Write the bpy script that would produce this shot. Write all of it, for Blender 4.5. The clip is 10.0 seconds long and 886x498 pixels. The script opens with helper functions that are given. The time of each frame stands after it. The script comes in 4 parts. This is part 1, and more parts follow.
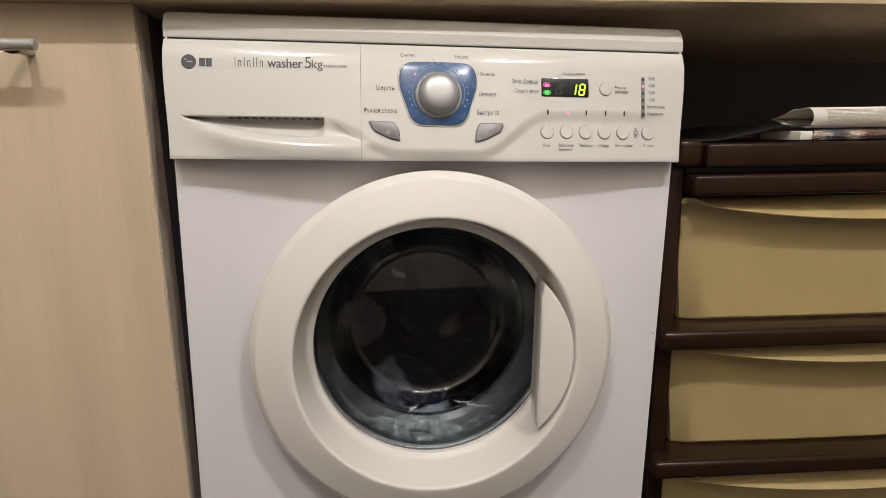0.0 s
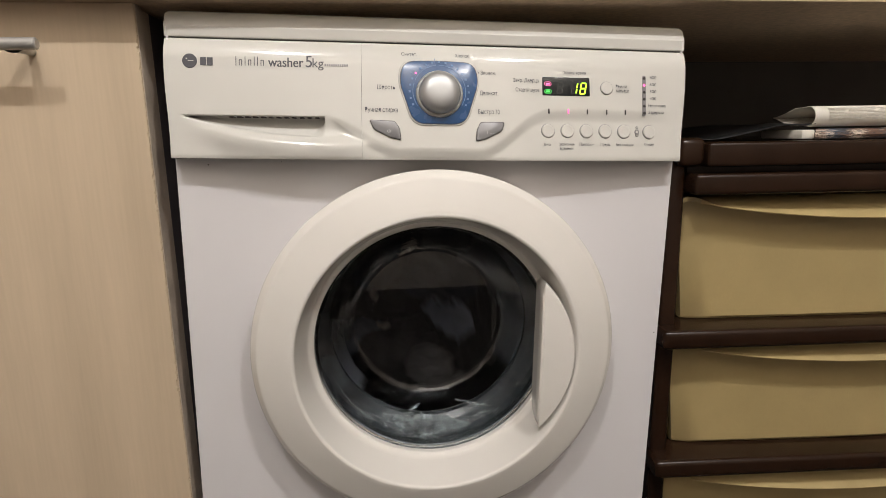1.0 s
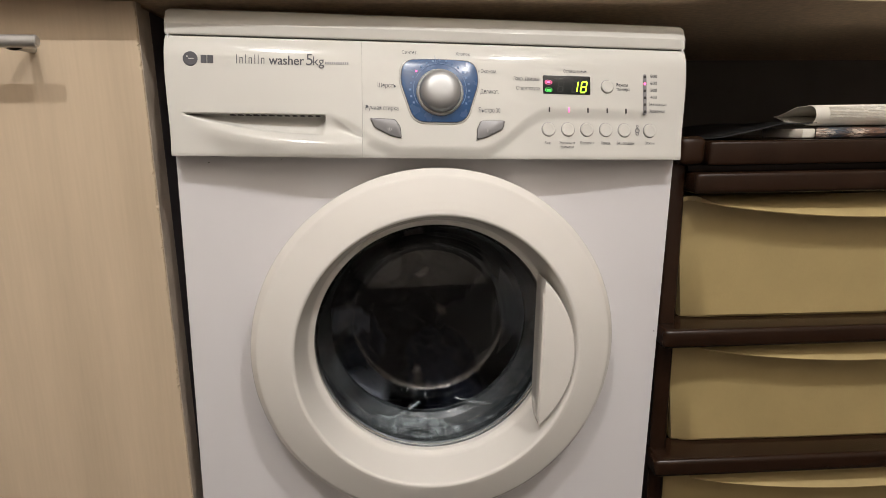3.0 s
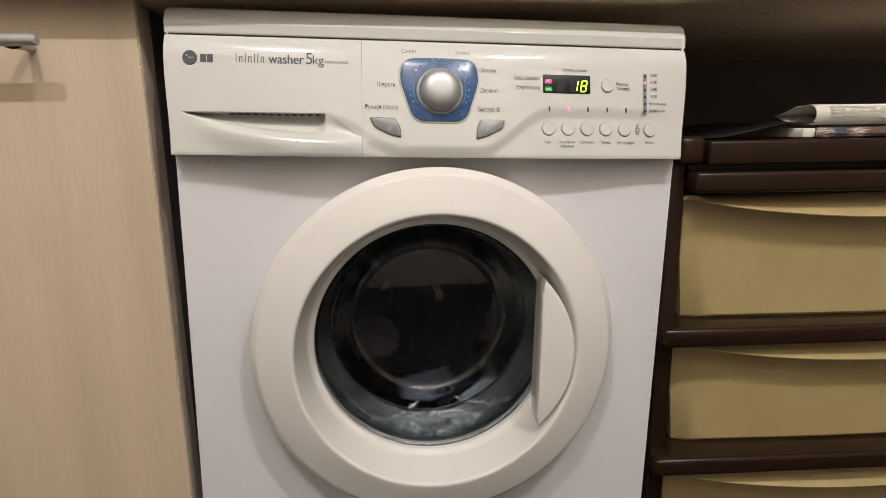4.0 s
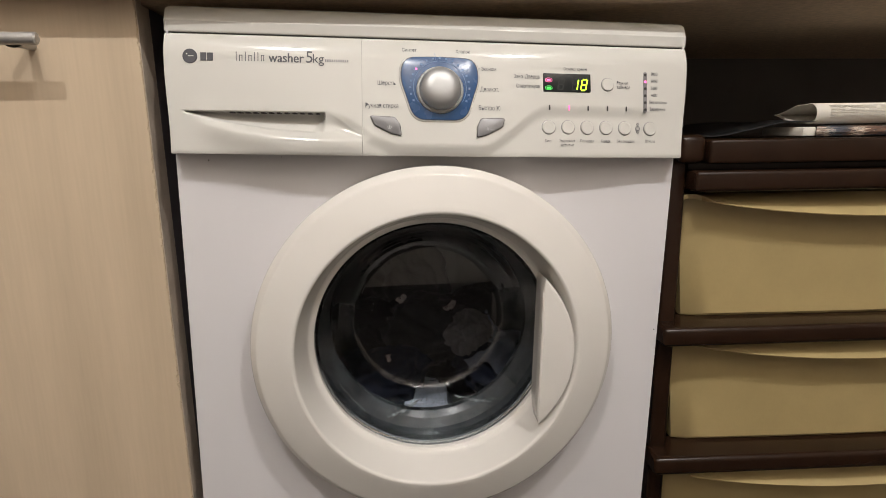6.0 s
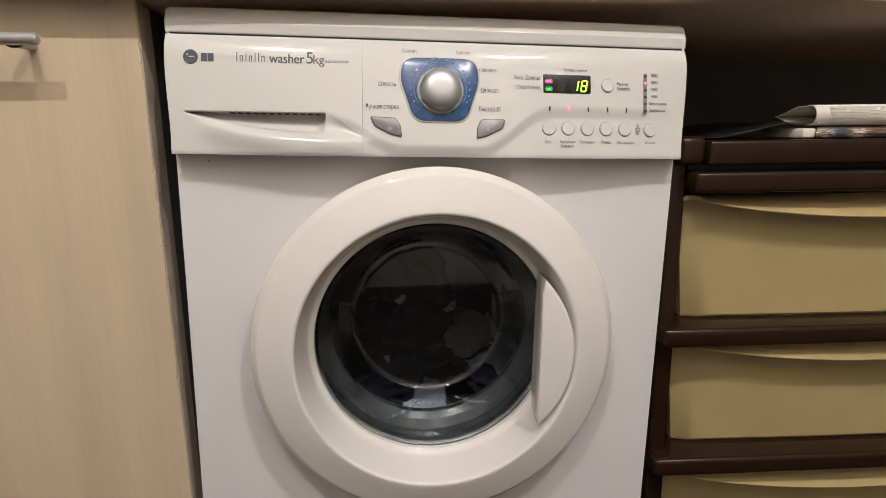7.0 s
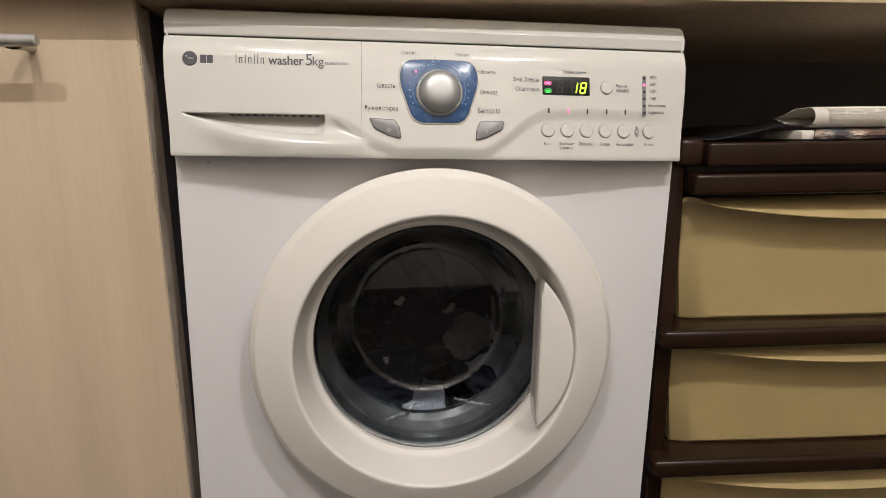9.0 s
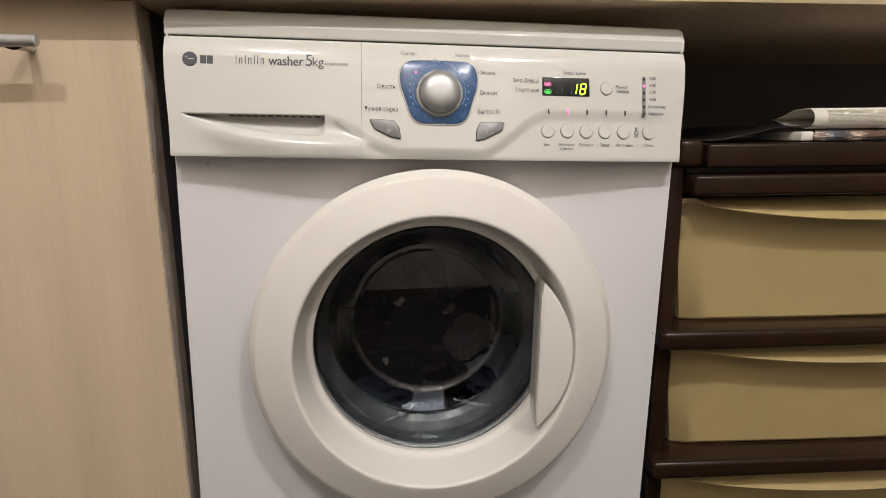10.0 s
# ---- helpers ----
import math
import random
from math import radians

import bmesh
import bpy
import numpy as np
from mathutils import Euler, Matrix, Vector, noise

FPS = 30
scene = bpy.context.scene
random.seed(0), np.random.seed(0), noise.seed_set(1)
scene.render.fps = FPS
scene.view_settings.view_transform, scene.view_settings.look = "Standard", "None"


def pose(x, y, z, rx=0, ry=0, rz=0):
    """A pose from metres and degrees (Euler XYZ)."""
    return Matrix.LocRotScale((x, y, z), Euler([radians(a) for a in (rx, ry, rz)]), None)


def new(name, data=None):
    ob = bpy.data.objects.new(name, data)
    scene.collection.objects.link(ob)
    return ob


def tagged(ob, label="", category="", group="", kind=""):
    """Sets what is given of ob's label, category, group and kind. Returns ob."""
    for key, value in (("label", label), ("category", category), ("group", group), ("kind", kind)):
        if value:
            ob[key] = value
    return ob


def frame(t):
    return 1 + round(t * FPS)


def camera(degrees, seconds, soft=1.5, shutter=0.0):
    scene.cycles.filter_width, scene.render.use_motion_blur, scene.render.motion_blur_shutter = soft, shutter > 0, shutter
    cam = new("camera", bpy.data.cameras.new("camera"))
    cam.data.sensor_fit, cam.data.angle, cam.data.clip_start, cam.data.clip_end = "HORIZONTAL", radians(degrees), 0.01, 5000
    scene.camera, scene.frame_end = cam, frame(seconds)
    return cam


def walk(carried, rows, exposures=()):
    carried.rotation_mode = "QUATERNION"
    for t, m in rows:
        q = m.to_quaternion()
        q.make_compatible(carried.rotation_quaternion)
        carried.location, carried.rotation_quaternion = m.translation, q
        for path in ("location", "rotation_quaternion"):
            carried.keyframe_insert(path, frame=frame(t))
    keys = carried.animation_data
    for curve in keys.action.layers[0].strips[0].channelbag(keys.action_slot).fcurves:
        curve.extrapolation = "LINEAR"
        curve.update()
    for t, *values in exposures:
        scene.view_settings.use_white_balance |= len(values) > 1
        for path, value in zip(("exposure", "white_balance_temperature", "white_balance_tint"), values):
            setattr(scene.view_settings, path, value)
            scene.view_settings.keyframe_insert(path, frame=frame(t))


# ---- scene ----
import mathutils.geometry

cam = camera(75.64, 10.0, soft=0.6, shutter=0.7)
walk(cam, [
    (0.0, pose(-0.0530, -0.6859, 0.7266, 78.406, 0.881, -6.775)),
    (0.5, pose(-0.0527, -0.6860, 0.7269, 78.324, 0.899, -6.693)),
    (1.0, pose(-0.0523, -0.6860, 0.7269, 78.289, 0.913, -6.633)),
    (1.5, pose(-0.0521, -0.6861, 0.7269, 78.226, 0.897, -6.599)),
    (2.0, pose(-0.0522, -0.6863, 0.7270, 78.196, 0.866, -6.590)),
    (2.5, pose(-0.0523, -0.6864, 0.7270, 78.163, 0.835, -6.579)),
    (4.0, pose(-0.0517, -0.6859, 0.7266, 78.066, 0.774, -6.552)),
    (4.5, pose(-0.0515, -0.6857, 0.7265, 78.049, 0.776, -6.515)),
    (5.0, pose(-0.0516, -0.6857, 0.7267, 77.977, 0.775, -6.519)),
    (5.5, pose(-0.0516, -0.6858, 0.7266, 77.934, 0.784, -6.537)),
    (7.0, pose(-0.0519, -0.6864, 0.7262, 78.064, 0.669, -6.526)),
    (7.5, pose(-0.0519, -0.6864, 0.7263, 78.105, 0.640, -6.547)),
    (8.0, pose(-0.0518, -0.6864, 0.7263, 78.145, 0.636, -6.565)),
    (8.5, pose(-0.0518, -0.6863, 0.7262, 78.206, 0.644, -6.599)),
    (9.0, pose(-0.0518, -0.6863, 0.7262, 78.232, 0.637, -6.600)),
    (9.5, pose(-0.0519, -0.6863, 0.7261, 78.267, 0.616, -6.607)),
    (10.0, pose(-0.0522, -0.6864, 0.7259, 78.331, 0.581, -6.645)),
])

# ---- light: two ceiling bulbs, weak night-time surroundings ----
world = bpy.data.worlds.new("world")
scene.world = world
world.use_nodes = True
world.node_tree.nodes["Background"].inputs[0].default_value = (0.02, 0.02, 0.025, 1)
world.node_tree.nodes["Background"].inputs[1].default_value = 0.3
FLOOR = -0.0085
LAMPS = [(-0.45, -1.20, 2.37), (0.63, -1.20, 2.37)]
for place, power in zip(LAMPS, (58.5, 57.5)):
    data = bpy.data.lights.new("bulb_light", "POINT")
    data.energy, data.shadow_soft_size, data.color = power, 0.020, (1.0, 0.965, 0.94)
    lamp = new("bulb_light", data)
    lamp.location = place
scene.view_settings.exposure = 0.0


# ---- materials ----
def mat(name, color, rough=0.5, metal=0.0, vary=0.06, scale=8.0, fine=0.0, bump=0.0, bump_scale=200.0, stretch=(1, 1, 1), coat=0.0, rough_vary=0.08, sheen=0.0, spec=0.5, emit=0.0, per_object=0.0):
    """Principled surface whose colour, gloss and relief vary at a coarse and a fine scale."""
    m = bpy.data.materials.new(name)
    m.use_nodes = True
    nt = m.node_tree
    nodes, links = nt.nodes, nt.links
    bsdf = nodes["Principled BSDF"]
    bsdf.inputs["Metallic"].default_value = metal
    bsdf.inputs["Coat Weight"].default_value = coat
    bsdf.inputs["Sheen Weight"].default_value = sheen
    bsdf.inputs["Specular IOR Level"].default_value = spec
    coord = nodes.new("ShaderNodeTexCoord")
    mapping = nodes.new("ShaderNodeMapping")
    mapping.inputs["Scale"].default_value = stretch
    links.new(coord.outputs["Object"], mapping.inputs["Vector"])

    def tex(s, detail):
        n = nodes.new("ShaderNodeTexNoise")
        n.inputs["Scale"].default_value, n.inputs["Detail"].default_value = s, detail
        links.new(mapping.outputs["Vector"], n.inputs["Vector"])
        return n
    coarse, grain = tex(scale, 4.0), tex(scale * 14, 3.0)
    mixed = nodes.new("ShaderNodeMath")
    mixed.operation = "MULTIPLY_ADD"
    links.new(grain.outputs["Fac"], mixed.inputs[0])
    mixed.inputs[1].default_value = fine
    links.new(coarse.outputs["Fac"], mixed.inputs[2])
    ramp = nodes.new("ShaderNodeValToRGB")
    lo, hi = ramp.color_ramp.elements
    lo.position, hi.position = 0.3, 0.7 + fine
    lo.color = (*[c * (1 - vary) for c in color], 1)
    hi.color = (*[min(1.0, c * (1 + vary)) for c in color], 1)
    links.new(mixed.outputs[0], ramp.inputs["Fac"])
    out = ramp.outputs["Color"]
    if per_object:
        info = nodes.new("ShaderNodeObjectInfo")
        hsv = nodes.new("ShaderNodeHueSaturation")
        rng = nodes.new("ShaderNodeMapRange")
        rng.inputs["To Min"].default_value, rng.inputs["To Max"].default_value = 1 - per_object, 1 + per_object
        links.new(info.outputs["Random"], rng.inputs["Value"])
        links.new(rng.outputs["Result"], hsv.inputs["Value"])
        links.new(out, hsv.inputs["Color"])
        out = hsv.outputs["Color"]
    links.new(out, bsdf.inputs["Base Color"])
    rr = nodes.new("ShaderNodeMapRange")
    rr.inputs["To Min"].default_value, rr.inputs["To Max"].default_value = max(0.02, rough - rough_vary), min(1, rough + rough_vary)
    links.new(coarse.outputs["Fac"], rr.inputs["Value"])
    links.new(rr.outputs["Result"], bsdf.inputs["Roughness"])
    if bump:
        b = nodes.new("ShaderNodeBump")
        b.inputs["Strength"].default_value, b.inputs["Distance"].default_value = bump, 0.001
        links.new(tex(bump_scale, 4.0).outputs["Fac"], b.inputs["Height"])
        links.new(b.outputs["Normal"], bsdf.inputs["Normal"])
    if emit:
        bsdf.inputs["Emission Color"].default_value = (*color, 1)
        bsdf.inputs["Emission Strength"].default_value = emit
    return m


def glass_mat(name, color, rough=0.0, ior=1.48):
    m = mat(name, color, rough, vary=0.01, rough_vary=0.0)
    bsdf = m.node_tree.nodes["Principled BSDF"]
    bsdf.inputs["Transmission Weight"].default_value = 1.0
    bsdf.inputs["IOR"].default_value = ior
    for link in list(m.node_tree.links):
        if link.to_node == bsdf and link.to_socket.name == "Roughness":
            m.node_tree.links.remove(link)
    bsdf.inputs["Roughness"].default_value = rough
    return m


def photo_mat(name):
    """Colour-printed page: irregular patches of dark blue, brown, black and skin-white."""
    m = mat(name, (0.2, 0.2, 0.2), 0.35, vary=0.0, bump=0.1, bump_scale=60)
    nt = m.node_tree
    bsdf = nt.nodes["Principled BSDF"]
    coord = nt.nodes.new("ShaderNodeTexCoord")
    vor = nt.nodes.new("ShaderNodeTexVoronoi")
    vor.inputs["Scale"].default_value = 62
    nz = nt.nodes.new("ShaderNodeTexNoise")
    nz.inputs["Scale"].default_value = 30
    mixv = nt.nodes.new("ShaderNodeMixRGB")
    mixv.inputs[0].default_value = 0.06
    nt.links.new(coord.outputs["Object"], mixv.inputs[1])
    nt.links.new(nz.outputs["Color"], mixv.inputs[2])
    nt.links.new(mixv.outputs[0], vor.inputs["Vector"])
    ramp = nt.nodes.new("ShaderNodeValToRGB")
    ramp.color_ramp.interpolation = "CONSTANT"
    cols = [(0.0, (0.03, 0.035, 0.05)), (0.28, (0.06, 0.085, 0.12)), (0.48, (0.16, 0.09, 0.06)), (0.58, (0.03, 0.028, 0.03)), (0.74, (0.70, 0.60, 0.50)), (0.86, (0.09, 0.12, 0.16))]
    el = ramp.color_ramp.elements
    while len(el) < len(cols):
        el.new(0.5)
    for e, (p, c) in zip(el, cols):
        e.position, e.color = p, (*c, 1)
    sep = nt.nodes.new("ShaderNodeSeparateColor")
    nt.links.new(vor.outputs["Color"], sep.inputs[0])
    nt.links.new(sep.outputs[0], ramp.inputs["Fac"])
    nt.links.new(ramp.outputs["Color"], bsdf.inputs["Base Color"])
    return m


M_BODY = mat("white_enamel", (0.68, 0.665, 0.675), 0.22, vary=0.015, scale=3, bump=0.03, bump_scale=900, coat=0.15)
M_PANEL = mat("ivory_plastic", (0.570, 0.560, 0.520), 0.10, vary=0.02, scale=5, bump=0.015, bump_scale=500, rough_vary=0.015)
M_DOOR = mat("door_plastic", (0.70, 0.675, 0.63), 0.05, vary=0.02, scale=6, bump=0.012, bump_scale=400, rough_vary=0.015)
M_SEAM = mat("dark_seam", (0.05, 0.045, 0.045), 0.7)
M_INK = mat("grey_ink", (0.07, 0.07, 0.08), 0.5)
M_BLUE = mat("blue_plate", (0.022, 0.074, 0.190), 0.26, vary=0.12, scale=30, coat=0.2)
M_BLUEMARK = mat("pale_blue_print", (0.10, 0.20, 0.38), 0.4)
M_SILVER = mat("silver_paint", (0.38, 0.38, 0.375), 0.42, metal=0.6, vary=0.03, scale=20)
M_CHROME = mat("knob_skirt_metal", (0.52, 0.525, 0.51), 0.28, metal=0.4)
M_GREYBTN = mat("grey_button_plastic", (0.23, 0.225, 0.23), 0.35, metal=0.2)
M_BLACK = mat("display_window", (0.012, 0.015, 0.016), 0.12, vary=0.1)
M_GHOST = mat("unlit_segment", (0.015, 0.018, 0.018), 0.14)
M_GREEN = mat("green_segment", (0.55, 1.0, 0.04), 0.4, vary=0.0, emit=1.3)
M_GREEN2 = mat("green_led", (0.08, 0.85, 0.12), 0.4, vary=0.0, emit=0.8)
M_PINK = mat("pink_led", (1.0, 0.16, 0.42), 0.4, vary=0.0, emit=1.0)
M_GLASS = glass_mat("door_glass", (0.97, 0.98, 0.985), 0.0, 1.52)
M_GLASS.node_tree.nodes["Principled BSDF"].inputs["Coat Weight"].default_value = 0.1
M_GLASS.node_tree.nodes["Principled BSDF"].inputs["Coat Roughness"].default_value = 0.06
M_RUBBER = mat("grey_rubber", (0.028, 0.031, 0.034), 0.24, vary=0.5, scale=30, bump=0.2, bump_scale=150)
M_STEEL = mat("drum_steel", (0.16, 0.16, 0.165), 0.36, metal=1.0, vary=0.1, scale=15)
M_RIMFILL = mat("rim_fill_grey", (0.12, 0.13, 0.135), 0.3, vary=0.2, scale=30)
M_LIFTER = mat("blue_grey_plastic", (0.25, 0.275, 0.325), 0.4, vary=0.2, scale=40, bump=0.2, bump_scale=200)
M_DARKIN = mat("dark_inside", (0.03, 0.03, 0.03), 0.8)
M_WOOD = mat("beech_laminate", (0.55, 0.440, 0.312), 0.42, vary=0.15, scale=9, fine=0.34, stretch=(2.2, 1, 0.12), bump=0.06, bump_scale=120)
# Dark colour paints the shade of the gap beside the machine.
M_SIDE = mat("gap_shade_board", (0.085, 0.070, 0.076), 0.7, vary=0.2)
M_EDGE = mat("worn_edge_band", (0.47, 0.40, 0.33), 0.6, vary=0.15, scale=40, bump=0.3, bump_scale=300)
M_COUNTER = mat("worktop_laminate", (0.56, 0.44, 0.28), 0.4, vary=0.05, scale=60, fine=0.3)
M_CHIP = mat("raw_chipboard", (0.58, 0.45, 0.31), 0.85, vary=0.25, scale=120, fine=0.4, bump=0.4, bump_scale=400)
M_NICKEL = mat("brushed_nickel", (0.50, 0.49, 0.47), 0.40, metal=0.65, vary=0.06, scale=60, stretch=(0.05, 1, 1))
M_BROWN = mat("brown_plastic", (0.020, 0.0095, 0.0052), 0.22, spec=0.25, vary=0.12, scale=30, bump=0.08, bump_scale=250)
M_BEIGE = mat("beige_plastic", (0.41, 0.315, 0.147), 0.31, vary=0.09, scale=11, fine=0.2, bump=0.12, bump_scale=350)
M_PAPER = mat("newsprint", (0.74, 0.70, 0.62), 0.8, vary=0.06, scale=40, bump=0.2, bump_scale=120)
M_PRINT = mat("printing_ink", (0.57, 0.54, 0.485), 0.8)
M_PHOTO = photo_mat("colour_print")
M_BAG = mat("black_film", (0.008, 0.008, 0.008), 0.45, spec=0.25, bump=0.3, bump_scale=40)
M_WALL = mat("painted_wall", (0.72, 0.67, 0.61), 0.8, vary=0.05, scale=4, bump=0.15, bump_scale=80)
# Side walls and ceiling are out of view; their tones set the bounced light.
M_SIDEWALL = mat("bounce_wall_brown", (0.36, 0.30, 0.245), 0.85, vary=0.08, scale=5)
M_CEIL = mat("white_ceiling", (0.50, 0.49, 0.475), 0.9, vary=0.02)
M_FLOOR = mat("brown_floor", (0.034, 0.030, 0.028), 0.8, spec=0.2, vary=0.2, scale=12, stretch=(1, 0.1, 1))
# The deep niche's shade is put into this wall's colour.
M_NICHE = mat("shade_toned_wall", (0.11, 0.098, 0.088), 0.9, vary=0.2, scale=6)


# ---- mesh helpers ----
def obj(name, bm, material, parent=None, label="", smooth=True, angle=40):
    me = bpy.data.meshes.new(name)
    bmesh.ops.recalc_face_normals(bm, faces=bm.faces[:])
    bm.to_mesh(me)
    bm.free()
    if smooth:
        me.polygons.foreach_set("use_smooth", [True] * len(me.polygons))
        me.set_sharp_from_angle(angle=radians(angle))
    me.materials.append(material)
    ob = new(name, me)
    if parent:
        ob.parent = parent
    if label:
        ob["label"] = label
    return ob


def part(name, bm, material, parent, label="", **kw):
    return obj(name, bm, material, parent, label, **kw)


def box(x0, x1, y0, y1, z0, z1, bevel=0.0, seg=2, bm=None):
    bm2 = bmesh.new()
    bmesh.ops.create_cube(bm2, size=1.0)
    bmesh.ops.scale(bm2, vec=(x1 - x0, y1 - y0, z1 - z0), verts=bm2.verts)
    bmesh.ops.translate(bm2, vec=((x0 + x1) / 2, (y0 + y1) / 2, (z0 + z1) / 2), verts=bm2.verts)
    if bevel:
        bmesh.ops.bevel(bm2, geom=bm2.edges[:], offset=bevel, segments=seg, affect="EDGES", profile=0.5)
    if bm is None:
        return bm2
    tmp = bpy.data.meshes.new("tmp")
    bm2.to_mesh(tmp)
    bm2.free()
    bm.from_mesh(tmp)
    bpy.data.meshes.remove(tmp)
    return bm


def crisp(profile, near=0.0007):
    """Adds points close to both ends of every long stretch, so that flats stay flat and edges tight."""
    out = [profile[0]]
    for p, q in zip(profile, profile[1:]):
        span = math.hypot(q[0] - p[0], q[1] - p[1])
        if span > 5 * near:
            for k in (near / span, 1 - near / span):
                out.append((p[0] + (q[0] - p[0]) * k, p[1] + (q[1] - p[1]) * k))
        out.append(q)
    return out


def lathe(profile, seg=96, cx=0.0, cz=0.0, closed=False):
    """Turns (radius, y) points round the axis y through (cx, cz)."""
    profile = crisp(profile)
    bm = bmesh.new()
    rings = []
    for r, y in profile:
        if r < 1e-6:
            rings.append([bm.verts.new((cx, y, cz))])
        else:
            rings.append([bm.verts.new((cx + r * math.cos(2 * math.pi * i / seg), y, cz + r * math.sin(2 * math.pi * i / seg))) for i in range(seg)])
    pairs = list(zip(rings, rings[1:])) + ([(rings[-1], rings[0])] if closed else [])
    for a, b in pairs:
        for i in range(seg):
            j = (i + 1) % seg
            vs = [a[i % len(a)], a[j % len(a)], b[j % len(b)], b[i % len(b)]]
            vs = list(dict.fromkeys(vs))
            if len(vs) > 2:
                bm.faces.new(vs)
    return bm


def rounded(points, radius, n=6):
    """A closed polygon of (x, z) points with rounded corners."""
    out = []
    k = len(points)
    for i in range(k):
        p, a, b = Vector(points[i]), Vector(points[i - 1]), Vector(points[(i + 1) % k])
        r = radius[i] if isinstance(radius, (list, tuple)) else radius
        ua, ub = (a - p).normalized(), (b - p).normalized()
        for s in range(n + 1):
            t = s / n
            out.append(((p + ua * r) * (1 - t) ** 2 + p * 2 * t * (1 - t) + (p + ub * r) * t ** 2))
    return out


def slab(outline, y0, y1, bevel=0.0):
    """A prism of (x, z) outline between depths y0 (front) and y1, with its front rim bevelled."""
    bm = bmesh.new()
    cx = sum(p[0] for p in outline) / len(outline)
    cz = sum(p[1] for p in outline) / len(outline)
    front = outline
    rings = []
    if bevel:
        def inset(d):
            res = []
            for p in outline:
                v = Vector((p[0] - cx, p[1] - cz))
                res.append((cx + v.x * (1 - d / max(v.length, 1e-6)), cz + v.y * (1 - d / max(v.length, 1e-6))))
            return res
        for a in (0.0, 0.5, 1.0):
            rings.append(([*inset(bevel * (1 - math.sin(a * math.pi / 2)))], y0 + bevel * (1 - math.cos(a * math.pi / 2))))
    else:
        rings.append((front, y0))
    rings.append((outline, y1))
    vs = [[bm.verts.new((p[0], y, p[1])) for p in ring] for ring, y in rings]
    for a, b in zip(vs, vs[1:]):
        for i in range(len(a)):
            j = (i + 1) % len(a)
            bm.faces.new((a[i], a[j], b[j], b[i]))
    bm.faces.new(vs[0])
    bm.faces.new(list(reversed(vs[-1])))
    return bm


# ---- the room ----
def structure(name, bm, material, label, **kw):
    return tagged(obj(name, bm, material, **kw), label, name.split("_")[0], kind="structure")


X0, X1, Y0, Y1, TOP = -1.9, 1.9, -1.76, 0.58, 2.55
structure("floor", box(X0, X1, Y0, Y1, FLOOR - 0.05, FLOOR), M_FLOOR, "brown laminate kitchen floor", smooth=False)
structure("ceiling", box(X0, X1, Y0, Y1, TOP, TOP + 0.05), M_CEIL, "plain white painted ceiling", smooth=False)
structure("wall_north", box(X0, X1, Y1, Y1 + 0.1, FLOOR - 0.05, TOP + 0.05), M_NICHE, "wall behind the worktop, colour darkened for niche shade", smooth=False)
structure("wall_south", box(X0, X1, Y0 - 0.1, Y0, FLOOR - 0.05, TOP + 0.05), M_WALL, "beige painted wall opposite the worktop", smooth=False)
structure("wall_west", box(X0 - 0.1, X0, Y0 - 0.1, Y1 + 0.1, FLOOR - 0.05, TOP + 0.05), M_SIDEWALL, "unseen side wall, toned brown for bounced light", smooth=False)
structure("wall_east", box(X1, X1 + 0.1, Y0 - 0.1, Y1 + 0.1, FLOOR - 0.05, TOP + 0.05), M_SIDEWALL, "unseen side wall, toned brown for bounced light", smooth=False)

for place in LAMPS:
    lamp_thing = new("ceiling_lamp")
    lamp_thing.location = (place[0], place[1], TOP)
    part("canopy", lathe([(0, -0.0), (0.05, -0.0), (0.05, 0.02), (0.012, 0.035), (0.0, 0.035)], 32), M_NICKEL, lamp_thing)
    part("stem", lathe([(0.006, 0.03), (0.006, 0.13)], 16), M_NICKEL, lamp_thing)
    part("socket", lathe([(0, 0.12), (0.018, 0.125), (0.02, 0.165), (0, 0.165)], 24), M_CEIL, lamp_thing)
    for child in lamp_thing.children:
        child.matrix_local = pose(0, 0, 0, -90)
    tagged(lamp_thing, "bare bulb pendant hanging from the ceiling", "lamp", "ceiling lamps")

# ---- worktop ----
worktop = tagged(new("worktop"), "light beige laminate worktop over the machine", "worktop")
part("slab", box(X0, X1, -0.0200, Y1, 0.8690, 0.9065, 0.002), M_CHIP, worktop, "raw chipboard underside")
part("front_edge", box(X0, X1, -0.0235, -0.0203, 0.8690, 0.9065, 0.001), M_COUNTER, worktop, "pale laminate edge strip")
part("top_surface", box(X0, X1, -0.0235, Y1, 0.9070, 0.9085), M_COUNTER, worktop)


